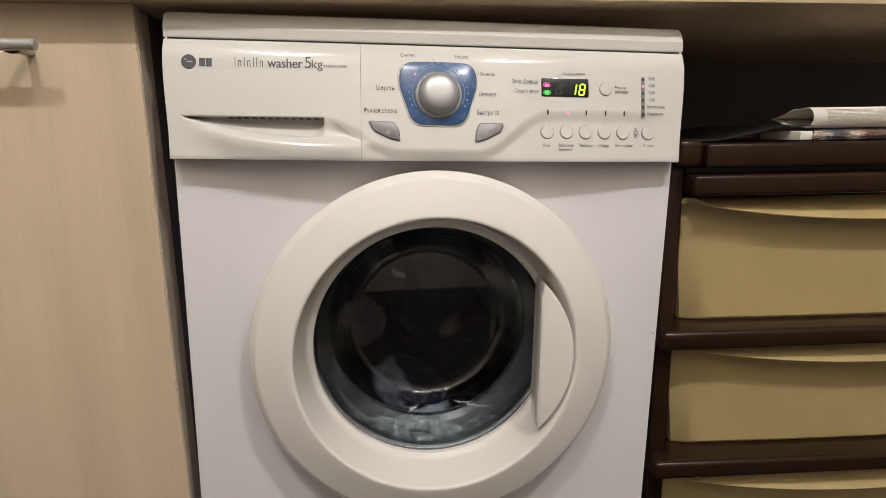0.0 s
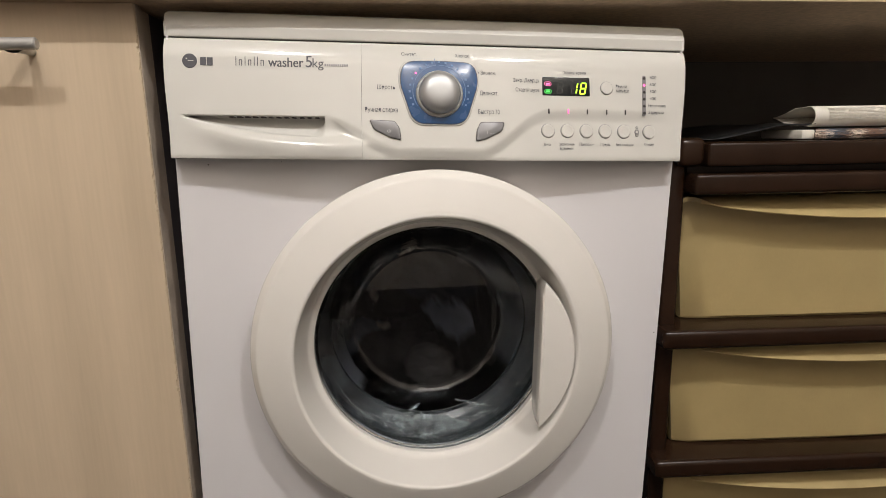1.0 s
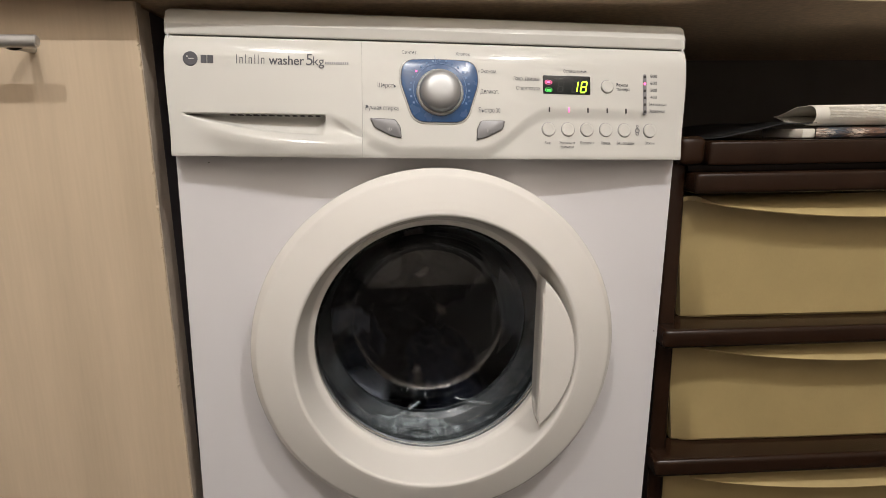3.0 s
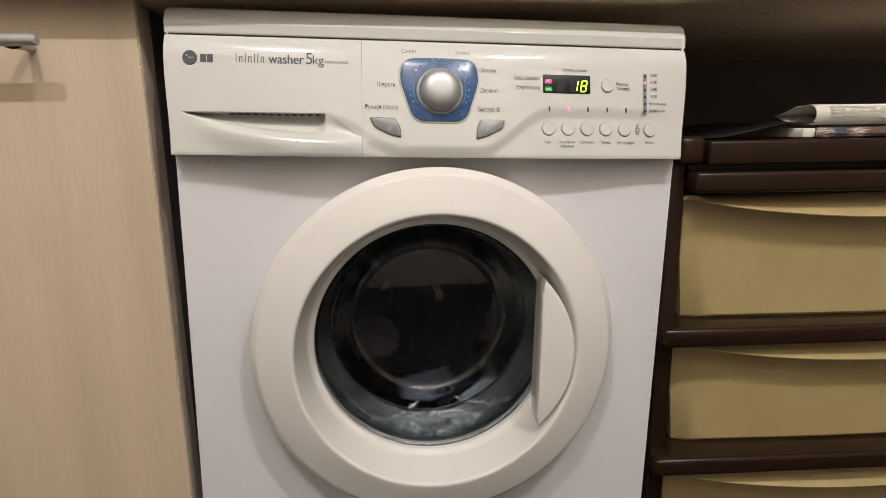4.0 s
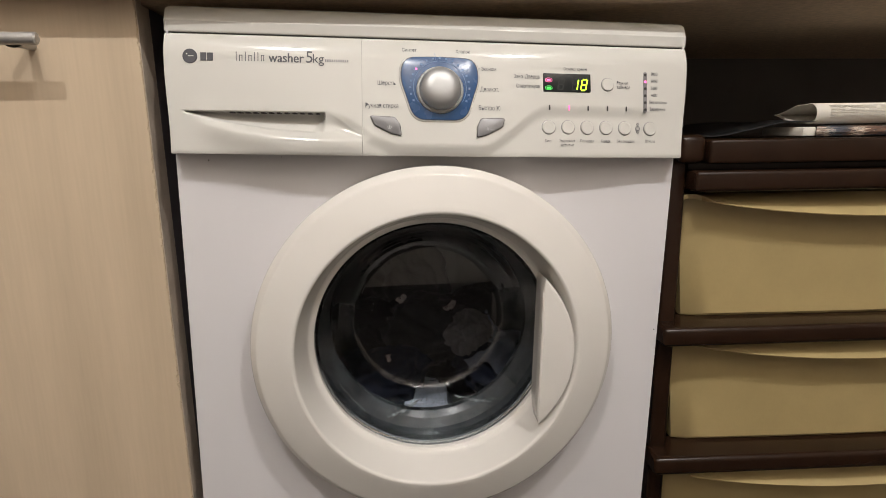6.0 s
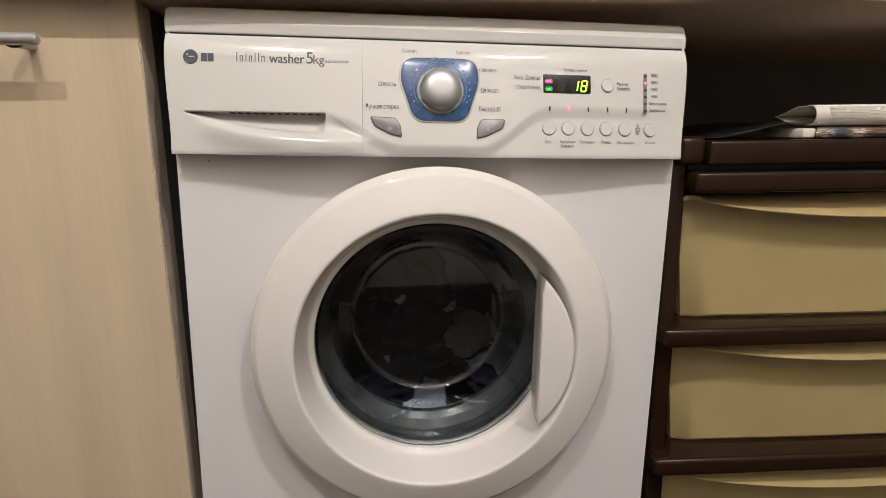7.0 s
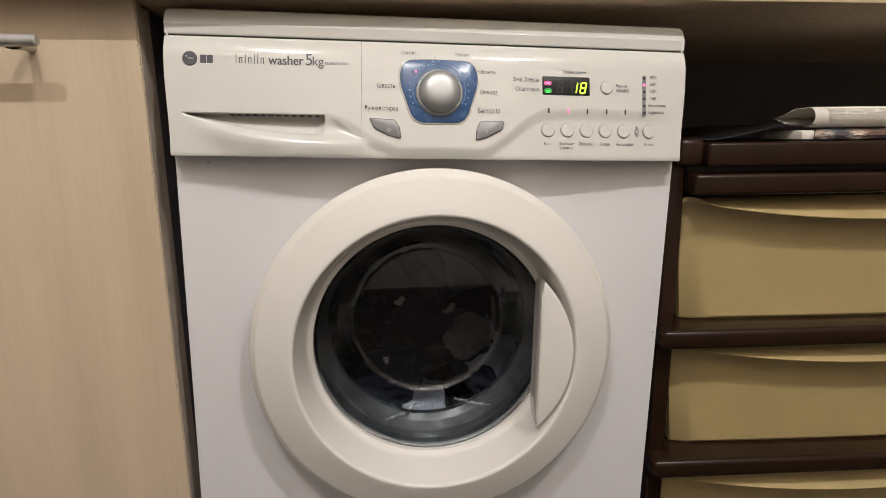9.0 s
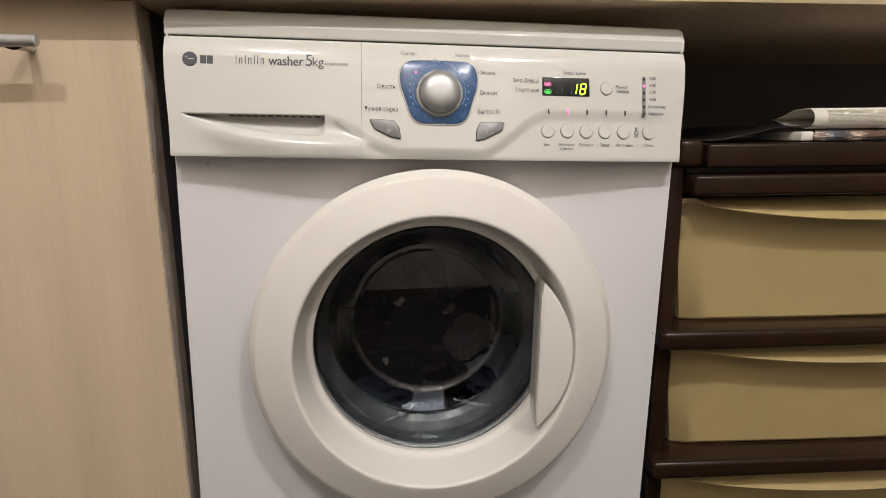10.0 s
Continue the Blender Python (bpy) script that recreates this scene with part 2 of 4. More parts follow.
# ---- left cabinet ----
def chipped_door(x0, x1, y0, y1, z0, z1):
    """A door panel whose right front edge is nibbled where the laminate has chipped."""
    bm = bmesh.new()
    n = 420
    rnd = random.Random(5)
    chip = [0.0] * (n + 1)
    for _ in range(44):
        c, w, d = rnd.randrange(n), rnd.choice((0, 0, 1, 2)), rnd.uniform(0.0004, 0.0013)
        for i in range(max(0, c - w), min(n, c + w) + 1):
            chip[i] = max(chip[i], d * rnd.uniform(0.4, 1))
    rows = []
    for i in range(n + 1):
        z = z0 + (z1 - z0) * i / n
        c = chip[i]
        rows.append([bm.verts.new(p) for p in ((x0, y1, z), (x0, y0, z), (x1 - 0.0012 - c, y0, z), (x1 - 0.0004 - c * 0.5, y0 + 0.0005 + c, z), (x1, y0 + 0.0016 + c, z), (x1, y1, z))])
    for a, b in zip(rows, rows[1:]):
        for k in range(6):
            bm.faces.new((a[k], a[(k + 1) % 6], b[(k + 1) % 6], b[k]))
    bm.faces.new(rows[0])
    bm.faces.new(rows[-1])
    return bm


def left_cabinet():
    cab = tagged(new("kitchen_cabinet"), "light beech laminate base cabinet with closed door", "cabinet")
    xr, xl = -0.3088, -0.78
    # One side in two tones: pale front, rest darkened as gap shade.
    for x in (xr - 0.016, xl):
        part("side_panel", box(x, x + 0.016, 0.0535, 0.54, 0.09, 0.865), M_SIDE, cab, "side panel, colour darkened for shade in the gap", smooth=False)
        part("side_lipping", box(x, x + 0.016, 0.031, 0.053, 0.09, 0.865), M_EDGE, cab, "grey-beige front strip of the side panel", smooth=False)
    for z in (0.09, 0.849):
        part("shelf", box(xl + 0.0165, xr - 0.0165, 0.031, 0.534, z, z + 0.016), M_EDGE, cab, smooth=False)
    part("rear_panel", box(xl + 0.0165, xr - 0.0165, 0.535, 0.54, 0.09, 0.865), M_EDGE, cab, smooth=False)
    part("plinth", box(xl, xr, 0.09, 0.105, FLOOR, 0.089), M_BROWN, cab)
    door = part("door", chipped_door(xl, -0.3082, 0.010, 0.028, 0.095, 0.8680), M_WOOD, cab, "beech laminate door with chipped edge", smooth=False)
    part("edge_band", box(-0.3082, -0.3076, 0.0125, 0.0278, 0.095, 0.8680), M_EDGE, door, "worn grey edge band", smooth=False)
    handle = bmesh.new()
    bar = [(0.0058 * math.cos(a), 0.0064 * math.sin(a)) for a in [2 * math.pi * i / 20 for i in range(20)]]
    ends = [(-0.585, 0.75), (-0.5835, 1.0), (-0.3940, 1.0), (-0.3925, 0.75)]
    rings = [[handle.verts.new((x, -0.0275 + p[0] * s, 0.8208 + p[1] * s)) for p in bar] for x, s in ends]
    for a, b in zip(rings, rings[1:]):
        for i in range(20):
            handle.faces.new((a[i], a[(i + 1) % 20], b[(i + 1) % 20], b[i]))
    handle.faces.new(rings[0])
    handle.faces.new(rings[-1])
    part("handle", handle, M_NICKEL, door, "brushed metal bar handle")
    for x in (-0.418, -0.555):
        post = bmesh.new()
        loops = []
        for y, w, h in ((0.0098, 0.0045, 0.0045), (-0.016, 0.0050, 0.0050), (-0.0245, 0.010, 0.0060)):
            loops.append([post.verts.new((x + w * math.cos(a), y, 0.8180 + h * math.sin(a))) for a in [2 * math.pi * i / 16 for i in range(16)]])
        for a, b in zip(loops, loops[1:]):
            for i in range(16):
                post.faces.new((a[i], a[(i + 1) % 16], b[(i + 1) % 16], b[i]))
        part("handle_post", post, M_NICKEL, door)
    return cab


left_cabinet()

# ---- washing machine ----
RHO = 1.587
machine = tagged(new("washing_machine"), "white front-loading washing machine running under a worktop", "washing machine")
machine.matrix_world = pose(0, 0, 0, 0, RHO, 0)
ZP, ZT, CZ = 0.6944, 0.8233, 0.4620


def smooth01(t):
    t = min(1.0, max(0.0, t))
    return t * t * (3 - 2 * t)


def wave(x):
    """Height of the wavy lower border of the panel's raised upper field."""
    if x < -0.128:
        return 0.7407
    if x < -0.03:
        return 0.7407 - 0.0345 * smooth01((x + 0.128) / 0.085)
    return 0.7062 + 0.0455 * smooth01((x - 0.045) / 0.085)


def slot_low(x):
    """Lower border of the finger slot in the drawer front."""
    t = (x + 0.286) / 0.158
    return 0.7405 - 0.0225 * math.sin(min(1.0, max(0.0, t)) * math.pi * 0.5) ** 0.8


def panel_y(x, z, detail=True):
    up = (z - ZP) / (ZT - ZP)
    y = -0.0225 + 0.0185 * up - (0.003 + 0.015 * (1 - up)) * (1 - (x / 0.3) ** 2)
    # rounded top and bottom rims
    y += 0.0062 * max(0.0, (z - (ZT - 0.022)) / 0.022) ** 2
    y += 0.0012 * max(0.0, ((ZP + 0.005) - z) / 0.005) ** 2
    if not detail:
        return y
    s = smooth01((wave(x) + 0.003 - z) / 0.017) * smooth01((0.3 - abs(x)) / 0.06)
    y += (0.0030 + 0.0026 * math.exp(-(x / 0.09) ** 2)) * s
    if x < -0.05:
        fade = smooth01((-0.06 - x) / 0.05) * smooth01((x + 0.295) / 0.075)
        zc = slot_low(x) - 0.0085
        y -= 0.0070 * fade * math.exp(-((z - zc) / (0.0085 if z > zc else 0.0165)) ** 2)
    if -0.286 < x < -0.1275:
        low = slot_low(x)
        t = (z - low) / max(0.0004, 0.7408 - low)
        end = smooth01((-0.1275 - x) / (0.003 + 0.022 * max(0.0, 0.75 - t)))
        y += (0.0065 + 0.0095 * smooth01(t * 1.15)) * smooth01((z - low) / 0.0022) * smooth01((0.7408 - z) / 0.0010) * end
    elif -0.1275 <= x < -0.084:
        k = (x + 0.1275) / 0.0435
        top, low = 0.7400 - 0.0225 * smooth01(k), 0.7180 - 0.0025 * k
        if low < z < top:
            y += 0.0025 * smooth01(k / 0.4) * (1 - k) * math.sin(math.pi * (z - low) / (top - low))
    return y


def panel_pose(x, z, lift=0.0):
    """Pose on the panel at (x, z): local x along it, local y out of it to the back, z up it."""
    d = 0.002
    x -= 0.0018 * smooth01((x - 0.03) / 0.04)
    p = Vector((x, panel_y(x, z, False), z))
    tx = Vector((2 * d, panel_y(x + d, z, False) - panel_y(x - d, z, False), 0)).normalized()
    tz = Vector((0, panel_y(x, z + d, False) - panel_y(x, z - d, False), 2 * d)).normalized()
    n = tz.cross(tx).normalized()
    tz = tx.cross(n).normalized()
    m = Matrix((tx, n, tz)).transposed().to_4x4()
    extra = max(-0.002, panel_y(x, z) - panel_y(x, z, False)) if not -0.286 < x < -0.084 else 0.0
    m.translation = p + n * (-lift + extra)
    return m


def panel_x(x, z):
    """The panel's sides draw in a little towards its foot."""
    drawn = 0.0046 * smooth01((0.78 - (z - ZP) / (ZT - ZP)) / 0.72)
    return x - math.copysign(drawn * smooth01((abs(x) - 0.1) / 0.2), x)


def panel_sheet(x0, x1, nx, nz):
    bm = bmesh.new()
    xs = [x0 + (x1 - x0) * i / nx for i in range(nx + 1)]
    zs = [ZP + (ZT - ZP) * j / nz for j in range(nz + 1)]
    grid = [[bm.verts.new((panel_x(x, z), panel_y(x, z), z)) for z in zs] for x in xs]
    for i in range(nx):
        for j in range(nz):
            bm.faces.new((grid[i][j], grid[i + 1][j], grid[i + 1][j + 1], grid[i][j + 1]))
    rim = [grid[i][0] for i in range(nx + 1)] + [grid[nx][j] for j in range(1, nz + 1)] + [grid[i][nz] for i in range(nx - 1, -1, -1)] + [grid[0][j] for j in range(nz - 1, 0, -1)]
    rear = [bm.verts.new((v.co.x, 0.03, v.co.z)) for v in rim]
    for i in range(len(rim)):
        j = (i + 1) % len(rim)
        bm.faces.new((rim[i], rim[j], rear[j], rear[i]))
    return bm


def machine_body():
    body = bmesh.new()
    seg = 96
    # front sheet with a round opening for the door
    outer = []
    w, z0, z1 = 0.298, 0.035, 0.6935
    for i in range(seg):
        a = 2 * math.pi * i / seg
        dx, dz = math.cos(a), math.sin(a)
        t = min(w / abs(dx) if abs(dx) > 1e-6 else 9, ((z1 - CZ) if dz > 0 else (CZ - z0)) / abs(dz) if abs(dz) > 1e-6 else 9)
        outer.append((dx * t, CZ + dz * t))
    for corner in ((w, z1), (-w, z1), (-w, z0), (w, z0)):
        k = min(range(seg), key=lambda i: (outer[i][0] - corner[0]) ** 2 + (outer[i][1] - corner[1]) ** 2)
        outer[k] = corner
    ring_o = [body.verts.new((x, 0.0, z)) for x, z in outer]
    ring_i = [body.verts.new((0.165 * math.cos(2 * math.pi * i / seg), 0.0, CZ + 0.165 * math.sin(2 * math.pi * i / seg))) for i in range(seg)]
    ring_b = [body.verts.new((0.165 * math.cos(2 * math.pi * i / seg), 0.02, CZ + 0.165 * math.sin(2 * math.pi * i / seg))) for i in range(seg)]
    for i in range(seg):
        j = (i + 1) % seg
        body.faces.new((ring_o[i], ring_o[j], ring_i[j], ring_i[i]))
        body.faces.new((ring_i[i], ring_i[j], ring_b[j], ring_b[i]))
    part("front_sheet", body, M_BODY, machine, "white enamelled front sheet")
    shell = bmesh.new()
    box(-0.298, -0.296, 0.0005, 0.44, 0.035, 0.835, bm=shell)
    box(0.296, 0.298, 0.0005, 0.44, 0.035, 0.835, bm=shell)
    box(-0.296, 0.296, 0.438, 0.44, 0.035, 0.835, bm=shell)
    box(-0.296, 0.296, 0.0015, 0.438, 0.035, 0.037, bm=shell)
    part("casing", shell, M_BODY, machine, smooth=False)
    part("panel_carrier", box(-0.2955, 0.2955, 0.0305, 0.034, ZP - 0.003, 0.833), M_DARKIN, machine, smooth=False)
    part("seam", box(-0.2975, 0.2975, -0.0115, 0.0295, ZP - 0.0009, ZP - 0.0003), M_SEAM, machine, smooth=False)
    # lid with rounded front
    lid = bmesh.new()
    prof = [(0.030, 0.8248), (0.0035, 0.8248), (0.0012, 0.8250), (0.0004, 0.8262), (0.0006, 0.8366), (0.0009, 0.8374), (0.0015, 0.8381), (0.0082, 0.8500), (0.0100, 0.8520), (0.0130, 0.8534), (0.022, 0.8544), (0.04, 0.8546), (0.44, 0.8546), (0.44, 0.836), (0.030, 0.836)]
    prof = crisp(prof)
    nx = 200
    rows = []
    for i in range(nx + 1):
        x = -0.3 + 0.6 * i / nx
        edge = max(0.0, abs(x) - 0.297) / 0.003
        rows.append([lid.verts.new((x, y - (0.003 * (1 - (x / 0.3) ** 2) if y < 0.035 else 0) + (0.0008 * edge ** 2 if y < 0.035 else 0), z - (0.0014 * edge ** 2 if z > 0.85 else 0))) for y, z in prof])
    k = len(prof)
    for a, b in zip(rows, rows[1:]):
        for i in range(k):
            lid.faces.new((a[i], a[(i + 1) % k], b[(i + 1) % k], b[i]))
    lid.faces.new(rows[0])
    lid.faces.new(rows[-1])
    part("lid", lid, M_PANEL, machine, "ivory plastic top lid", angle=50)
    for x, y, low in ((-0.24, 0.06, -0.0153), (0.24, 0.06, -0.0018), (-0.24, 0.38, -0.0153), (0.24, 0.38, -0.0018)):
        foot = lathe([(0, 0.036), (0.012, 0.036), (0.012, low + 0.02), (0.022, low + 0.018), (0.024, low + 0.001), (0, low)], 24)
        bmesh.ops.rotate(foot, verts=foot.verts, cent=(0, 0, 0), matrix=Matrix.Rotation(radians(90), 3, "X"))
        bmesh.ops.translate(foot, vec=(x, y, 0), verts=foot.verts)
        part("foot", foot, M_BROWN, machine, "dark rubber levelling foot")


machine_body()
for x, z, r in ((-0.2625, 0.6860, 0.0008), (0.2935, 0.4675, 0.0009), (-0.181, 0.6905, 0.0005)):
    speck = lathe([(0, -0.0004), (r * 0.7, -0.0004), (r, -0.0001)], 10)
    bmesh.ops.translate(speck, vec=(x, 0, z), verts=speck.verts)
    part("paint_chip", speck, M_SEAM, machine, "tiny dark chip in the enamel")
drawer_front = part("detergent_drawer", panel_sheet(-0.3, -0.08722, 190, 120), M_PANEL, machine, "ivory drawer front with finger slot", angle=55)
panel = part("control_panel", panel_sheet(-0.08695, 0.3, 200, 100), M_PANEL, machine, "ivory control panel with buttons", angle=55)
for gx in range(12):
    x = -0.232 + gx * 0.0085
    part("slot_rib", box(x, x + 0.004, panel_y(x, 0.739, False) + 0.004, panel_y(x, 0.739, False) + 0.020, 0.7386, 0.7402), M_SEAM, drawer_front, smooth=False)


def on_panel(name, bm, material, x, z, lift, parent=None, label=""):
    ob = part(name, bm, material, parent or panel, label)
    ob.matrix_local = panel_pose(x, z, lift)
    return ob


def glyph_mesh(text, bold):
    """Flat letters, stroke by stroke: letters whose strokes overlap are filled one stroke at a time."""
    curve = bpy.data.curves.new("lettering", "FONT")
    curve.body, curve.size, curve.align_x, curve.align_y = text, 1.0, "CENTER", "CENTER"
    ob = new("lettering", curve)
    bpy.context.view_layer.update()
    rings = []
    for spline in ob.to_curve(bpy.context.evaluated_depsgraph_get()).splines:
        pts = spline.bezier_points
        ring = []
        for p, q in zip(pts[:], pts[1:] + pts[:1]):
            ring += [Vector((v.x, v.y, 0)) for v in mathutils.geometry.interpolate_bezier(p.co, p.handle_right, q.handle_left, q.co, 5)[:-1]]
        rings.append((sum(u.x * v.y - v.x * u.y for u, v in zip(ring, ring[1:] + ring[:1])) / 2, ring))
    ob.to_curve_clear()
    bpy.data.objects.remove(ob)

    def within(p, ring):
        odd = False
        for u, v in zip(ring, ring[1:] + ring[:1]):
            if (u.y > p.y) != (v.y > p.y) and p.x < u.x + (v.x - u.x) * (p.y - u.y) / (v.y - u.y):
                odd = not odd
        return odd

    def pierces(small, large):
        return small[0] * large[0] < 0 and abs(small[0]) < abs(large[0]) and all(within(p, large[1]) for p in small[1])
    verts, faces, layer = [], [], 0
    for entry in rings:
        if any(pierces(entry, other) for other in rings):
            continue
        holes = [other[1] for other in rings if pierces(other, entry)]
        flat, edges = [], []
        for loop in [entry[1]] + holes:
            first = len(flat)
            flat += [Vector((v.x, v.y)) for v in loop]
            edges += [(first + i, first + (i + 1) % len(loop)) for i in range(len(loop))]
        filled = mathutils.geometry.delaunay_2d_cdt(flat, edges, [], 1, 1e-6)
        flat = filled[0]
        tris = [t for t in filled[2] if not any(within(sum((flat[i] for i in t), Vector((0, 0))) / len(t), hole) for hole in holes)]
        for shift in ((-bold, 0.0, bold) if bold else (0.0,)):
            base, layer = len(verts), layer + 1
            verts += [(v.x + shift, v.y, 0.004 * (layer % 4)) for v in flat]
            faces += [[base + i for i in tri] for tri in tris]
    me = bpy.data.meshes.new("lettering")
    me.from_pydata(verts, [], faces)
    return me


def lettering(text, x, z, height, bold=0.0, material=None, parent=None, width=None):
    me = glyph_mesh(text, bold)
    xs = [v.co.x for v in me.vertices]
    size = height * 1.38
    squeeze = width / (max(xs) - min(xs)) if width else size
    me.transform(Matrix.Rotation(radians(90), 4, "X") @ Matrix.Diagonal((squeeze, size, size, 1)))
    me.materials.append(material or M_INK)
    out = new("lettering", me)
    out.parent = parent or panel
    out.matrix_local = panel_pose(x, z, 0.0004)
    return out


def disc(r, y0, y1, bevel=0.0008, seg=40):
    prof = [(0, y0), (max(r - bevel * 2.2, 0), y0 + bevel * 0.1), (r - bevel, y0 + bevel * 0.4), (r, y0 + bevel * 1.4), (r, y1)]
    return lathe(prof, seg)


# badge: a disc with a pale bar and dot, and two plain blocks
badge = on_panel("badge", disc(0.0078, -0.0006, 0.0005, 0.0002), M_INK, -0.2722, 0.7986, 0.0002, drawer_front, "dark grey round maker's badge")
for bx, bz, bw, bh in ((0.0012, 0.0, 0.0058, 0.0008), (-0.0032, 0.0022, 0.0014, 0.0014)):
    mark = part("badge_line", box(bx - bw / 2, bx + bw / 2, -0.0009, -0.0005, bz - bh / 2, bz + bh / 2), M_PANEL, badge, smooth=False)
for bx, bz, bw, bh in ((-0.2580, 0.7984, 0.0062, 0.0086), (-0.2510, 0.7984, 0.0062, 0.0086)):
    on_panel("badge_bar", box(-bw / 2, bw / 2, -0.0003, 0.0002, -bh / 2, bh / 2), M_INK, bx, bz, 0.0003, drawer_front)
# product name as plain upright bars, thin then heavy
def strokes(x, pattern, w, pitch, gap):
    for letter in pattern:
        if len(letter) > 1:
            on_panel("name_bar", box(0, pitch * (len(letter) - 1) + w, -0.0003, 0.0002, 0.0030 - w, 0.0030), M_INK, x, 0.7982, 0.0003, drawer_front)
        for h in letter:
            on_panel("name_bar", box(0, w, -0.0003, 0.0002, -0.0036, -0.0036 + h), M_INK, x, 0.7982, 0.0003, drawer_front)
            x += pitch
        x += gap


LOW, TALL = 0.0066, 0.0100
strokes(-0.2235, [(TALL,), (LOW, LOW), (TALL,), (LOW, LOW), (TALL,), (TALL,), (LOW, LOW)], 0.0007, 0.0026, 0.0010)
lettering("washer", -0.1695, 0.7986, 0.0108, bold=0.020, parent=drawer_front, width=0.0385)
lettering("5", -0.1445, 0.7998, 0.0135, parent=drawer_front)
lettering("kg", -0.1350, 0.7986, 0.0105, parent=drawer_front)
x = -0.1275
while x < -0.1025:
    on_panel("name_bar", box(0, 0.0016, -0.0003, 0.0002, -0.0013, 0.0013), M_GREYBTN, x, 0.7972, 0.0003, drawer_front)
    x += 0.0024

for text, tx, tz, h, wid in (
        ("Синтет.", -0.0335, 0.8112, 0.0046, 0.0175), ("Хлопок", 0.0272, 0.8110, 0.0046, 0.0165), ("• Эконом.", 0.0570, 0.7923, 0.0046, 0.0215),
        ("Деликат.", 0.0588, 0.7696, 0.0052, 0.0215), ("Быстро 30", 0.0582, 0.7486, 0.0056, 0.0250), ("Шерсть", -0.0598, 0.7741, 0.0052, 0.0200),
        ("Ручная стирка", -0.0652, 0.7491, 0.0056, 0.0365), ("Оставш. время", 0.1614, 0.7952, 0.0036, 0.0280), ("Закр. Дверца", 0.1030, 0.7852, 0.0046, 0.0305),
        ("Старт/пауза", 0.1046, 0.7744, 0.0046, 0.0280), ("Режим", 0.2195, 0.7808, 0.0040, 0.0140), ("таймера", 0.2208, 0.7758, 0.0040, 0.0165),
        ("800", 0.2597, 0.7921, 0.0038, 0.0085), ("600", 0.2597, 0.7840, 0.0038, 0.0085), ("500", 0.2597, 0.7758, 0.0038, 0.0085), ("400", 0.2597, 0.7675, 0.0038, 0.0085),
        ("Без отжима", 0.2650, 0.7593, 0.0036, 0.0225), ("Задержка", 0.2642, 0.7514, 0.0036, 0.0200), ("Био", 0.1283, 0.7136, 0.0034, 0.0075),
        ("Экономия", 0.1518, 0.7139, 0.0034, 0.0190), ("времени", 0.1518, 0.7092, 0.0034, 0.0160), ("Полоск.+", 0.1765, 0.7139, 0.0034, 0.0175),
        ("Предв.", 0.2002, 0.7139, 0.0034, 0.0125), ("Без складок", 0.2250, 0.7139, 0.0034, 0.0225), ("Отжим", 0.2564, 0.7141, 0.0034, 0.0125)):
    lettering(text, tx, tz, h, width=wid)

# programme dial: blue plate, printed scale, knob
plate_outline = rounded([(-0.0405, 0.0330), (0.0, 0.0345), (0.0405, 0.0330), (0.0445, 0.0100), (0.0290, -0.0372), (-0.0290, -0.0372), (-0.0445, 0.0100)], [0.013, 0.015, 0.013, 0.010, 0.014, 0.014, 0.010], 8)
plate_mid = 0.7705
surround = on_panel("dial_surround", slab([(p[0] * 1.06, p[1] * 1.06) for p in plate_outline], -0.0016, 0.006, 0.0016), M_PANEL, 0.0, plate_mid, 0.0)
on_panel("dial_gap", slab([(p[0] * 1.018, p[1] * 1.02) for p in plate_outline], -0.0019, 0.004, 0.0002), M_INK, 0.0, plate_mid, 0.0)
dial = on_panel("dial_plate", slab(plate_outline, -0.0024, 0.004, 0.0006), M_BLUE, 0.0, plate_mid, 0.0, None, "glossy blue dial plate")
for a in range(-130, 131, 13):
    r = 0.0335
    t = radians(90 - a)
    if abs(a) > 120:
        continue
    m = bmesh.new()
    box(-0.0011, 0.0011, -0.0028, -0.0025, -0.0011, 0.0011, bm=m)
    mk = part("dial_mark", m, M_PINK if a == -52 else M_BLUEMARK, dial, smooth=False)
    mk.location = (r * math.cos(t), 0, r * math.sin(t) - 0.0005)
for start, stop in ((-125, -72), (-66, -46), (-42, -6), (0, 52), (58, 122)):
    arc = bmesh.new()
    steps = max(3, abs(stop - start) // 4)
    ri = []
    for i in range(steps + 1):
        t = radians(90 - (start + (stop - start) * i / steps))
        ri.append([arc.verts.new((r * math.cos(t), -0.0028, r * math.sin(t) - 0.0005)) for r in (0.0296, 0.0303)])
    for a, b in zip(ri, ri[1:]):
        arc.faces.new((a[0], a[1], b[1], b[0]))
    part("dial_arc", arc, M_BLUEMARK, dial)
for t in (-8, 57, -57):
    ang = radians(90 - t)
    ln = box(-0.0002, 0.0002, -0.0028, -0.0026, 0.0300, 0.0385)
    bmesh.ops.rotate(ln, verts=ln.verts, cent=(0, 0, 0), matrix=Matrix.Rotation(radians(t), 3, "Y"))
    part("dial_line", ln, M_BLUEMARK, dial, smooth=False)
knob = on_panel("knob", lathe([(0.0266, -0.0005), (0.0268, -0.0036), (0.0262, -0.0052), (0.0252, -0.0058), (0.0242, -0.0054), (0.0230, -0.0050)], 64), M_CHROME, 0.0, 0.7670, 0.0, None, "dark metal knob skirt")
part("knob_cap", lathe([(0.0236 * math.cos(a) ** 0.62, -0.0050 - 0.0152 * math.sin(a) ** 0.72) for a in [math.pi / 2 * i / 22 for i in range(22)]] + [(0.0, -0.0202)], 64), M_SILVER, knob, "silver knob cap")


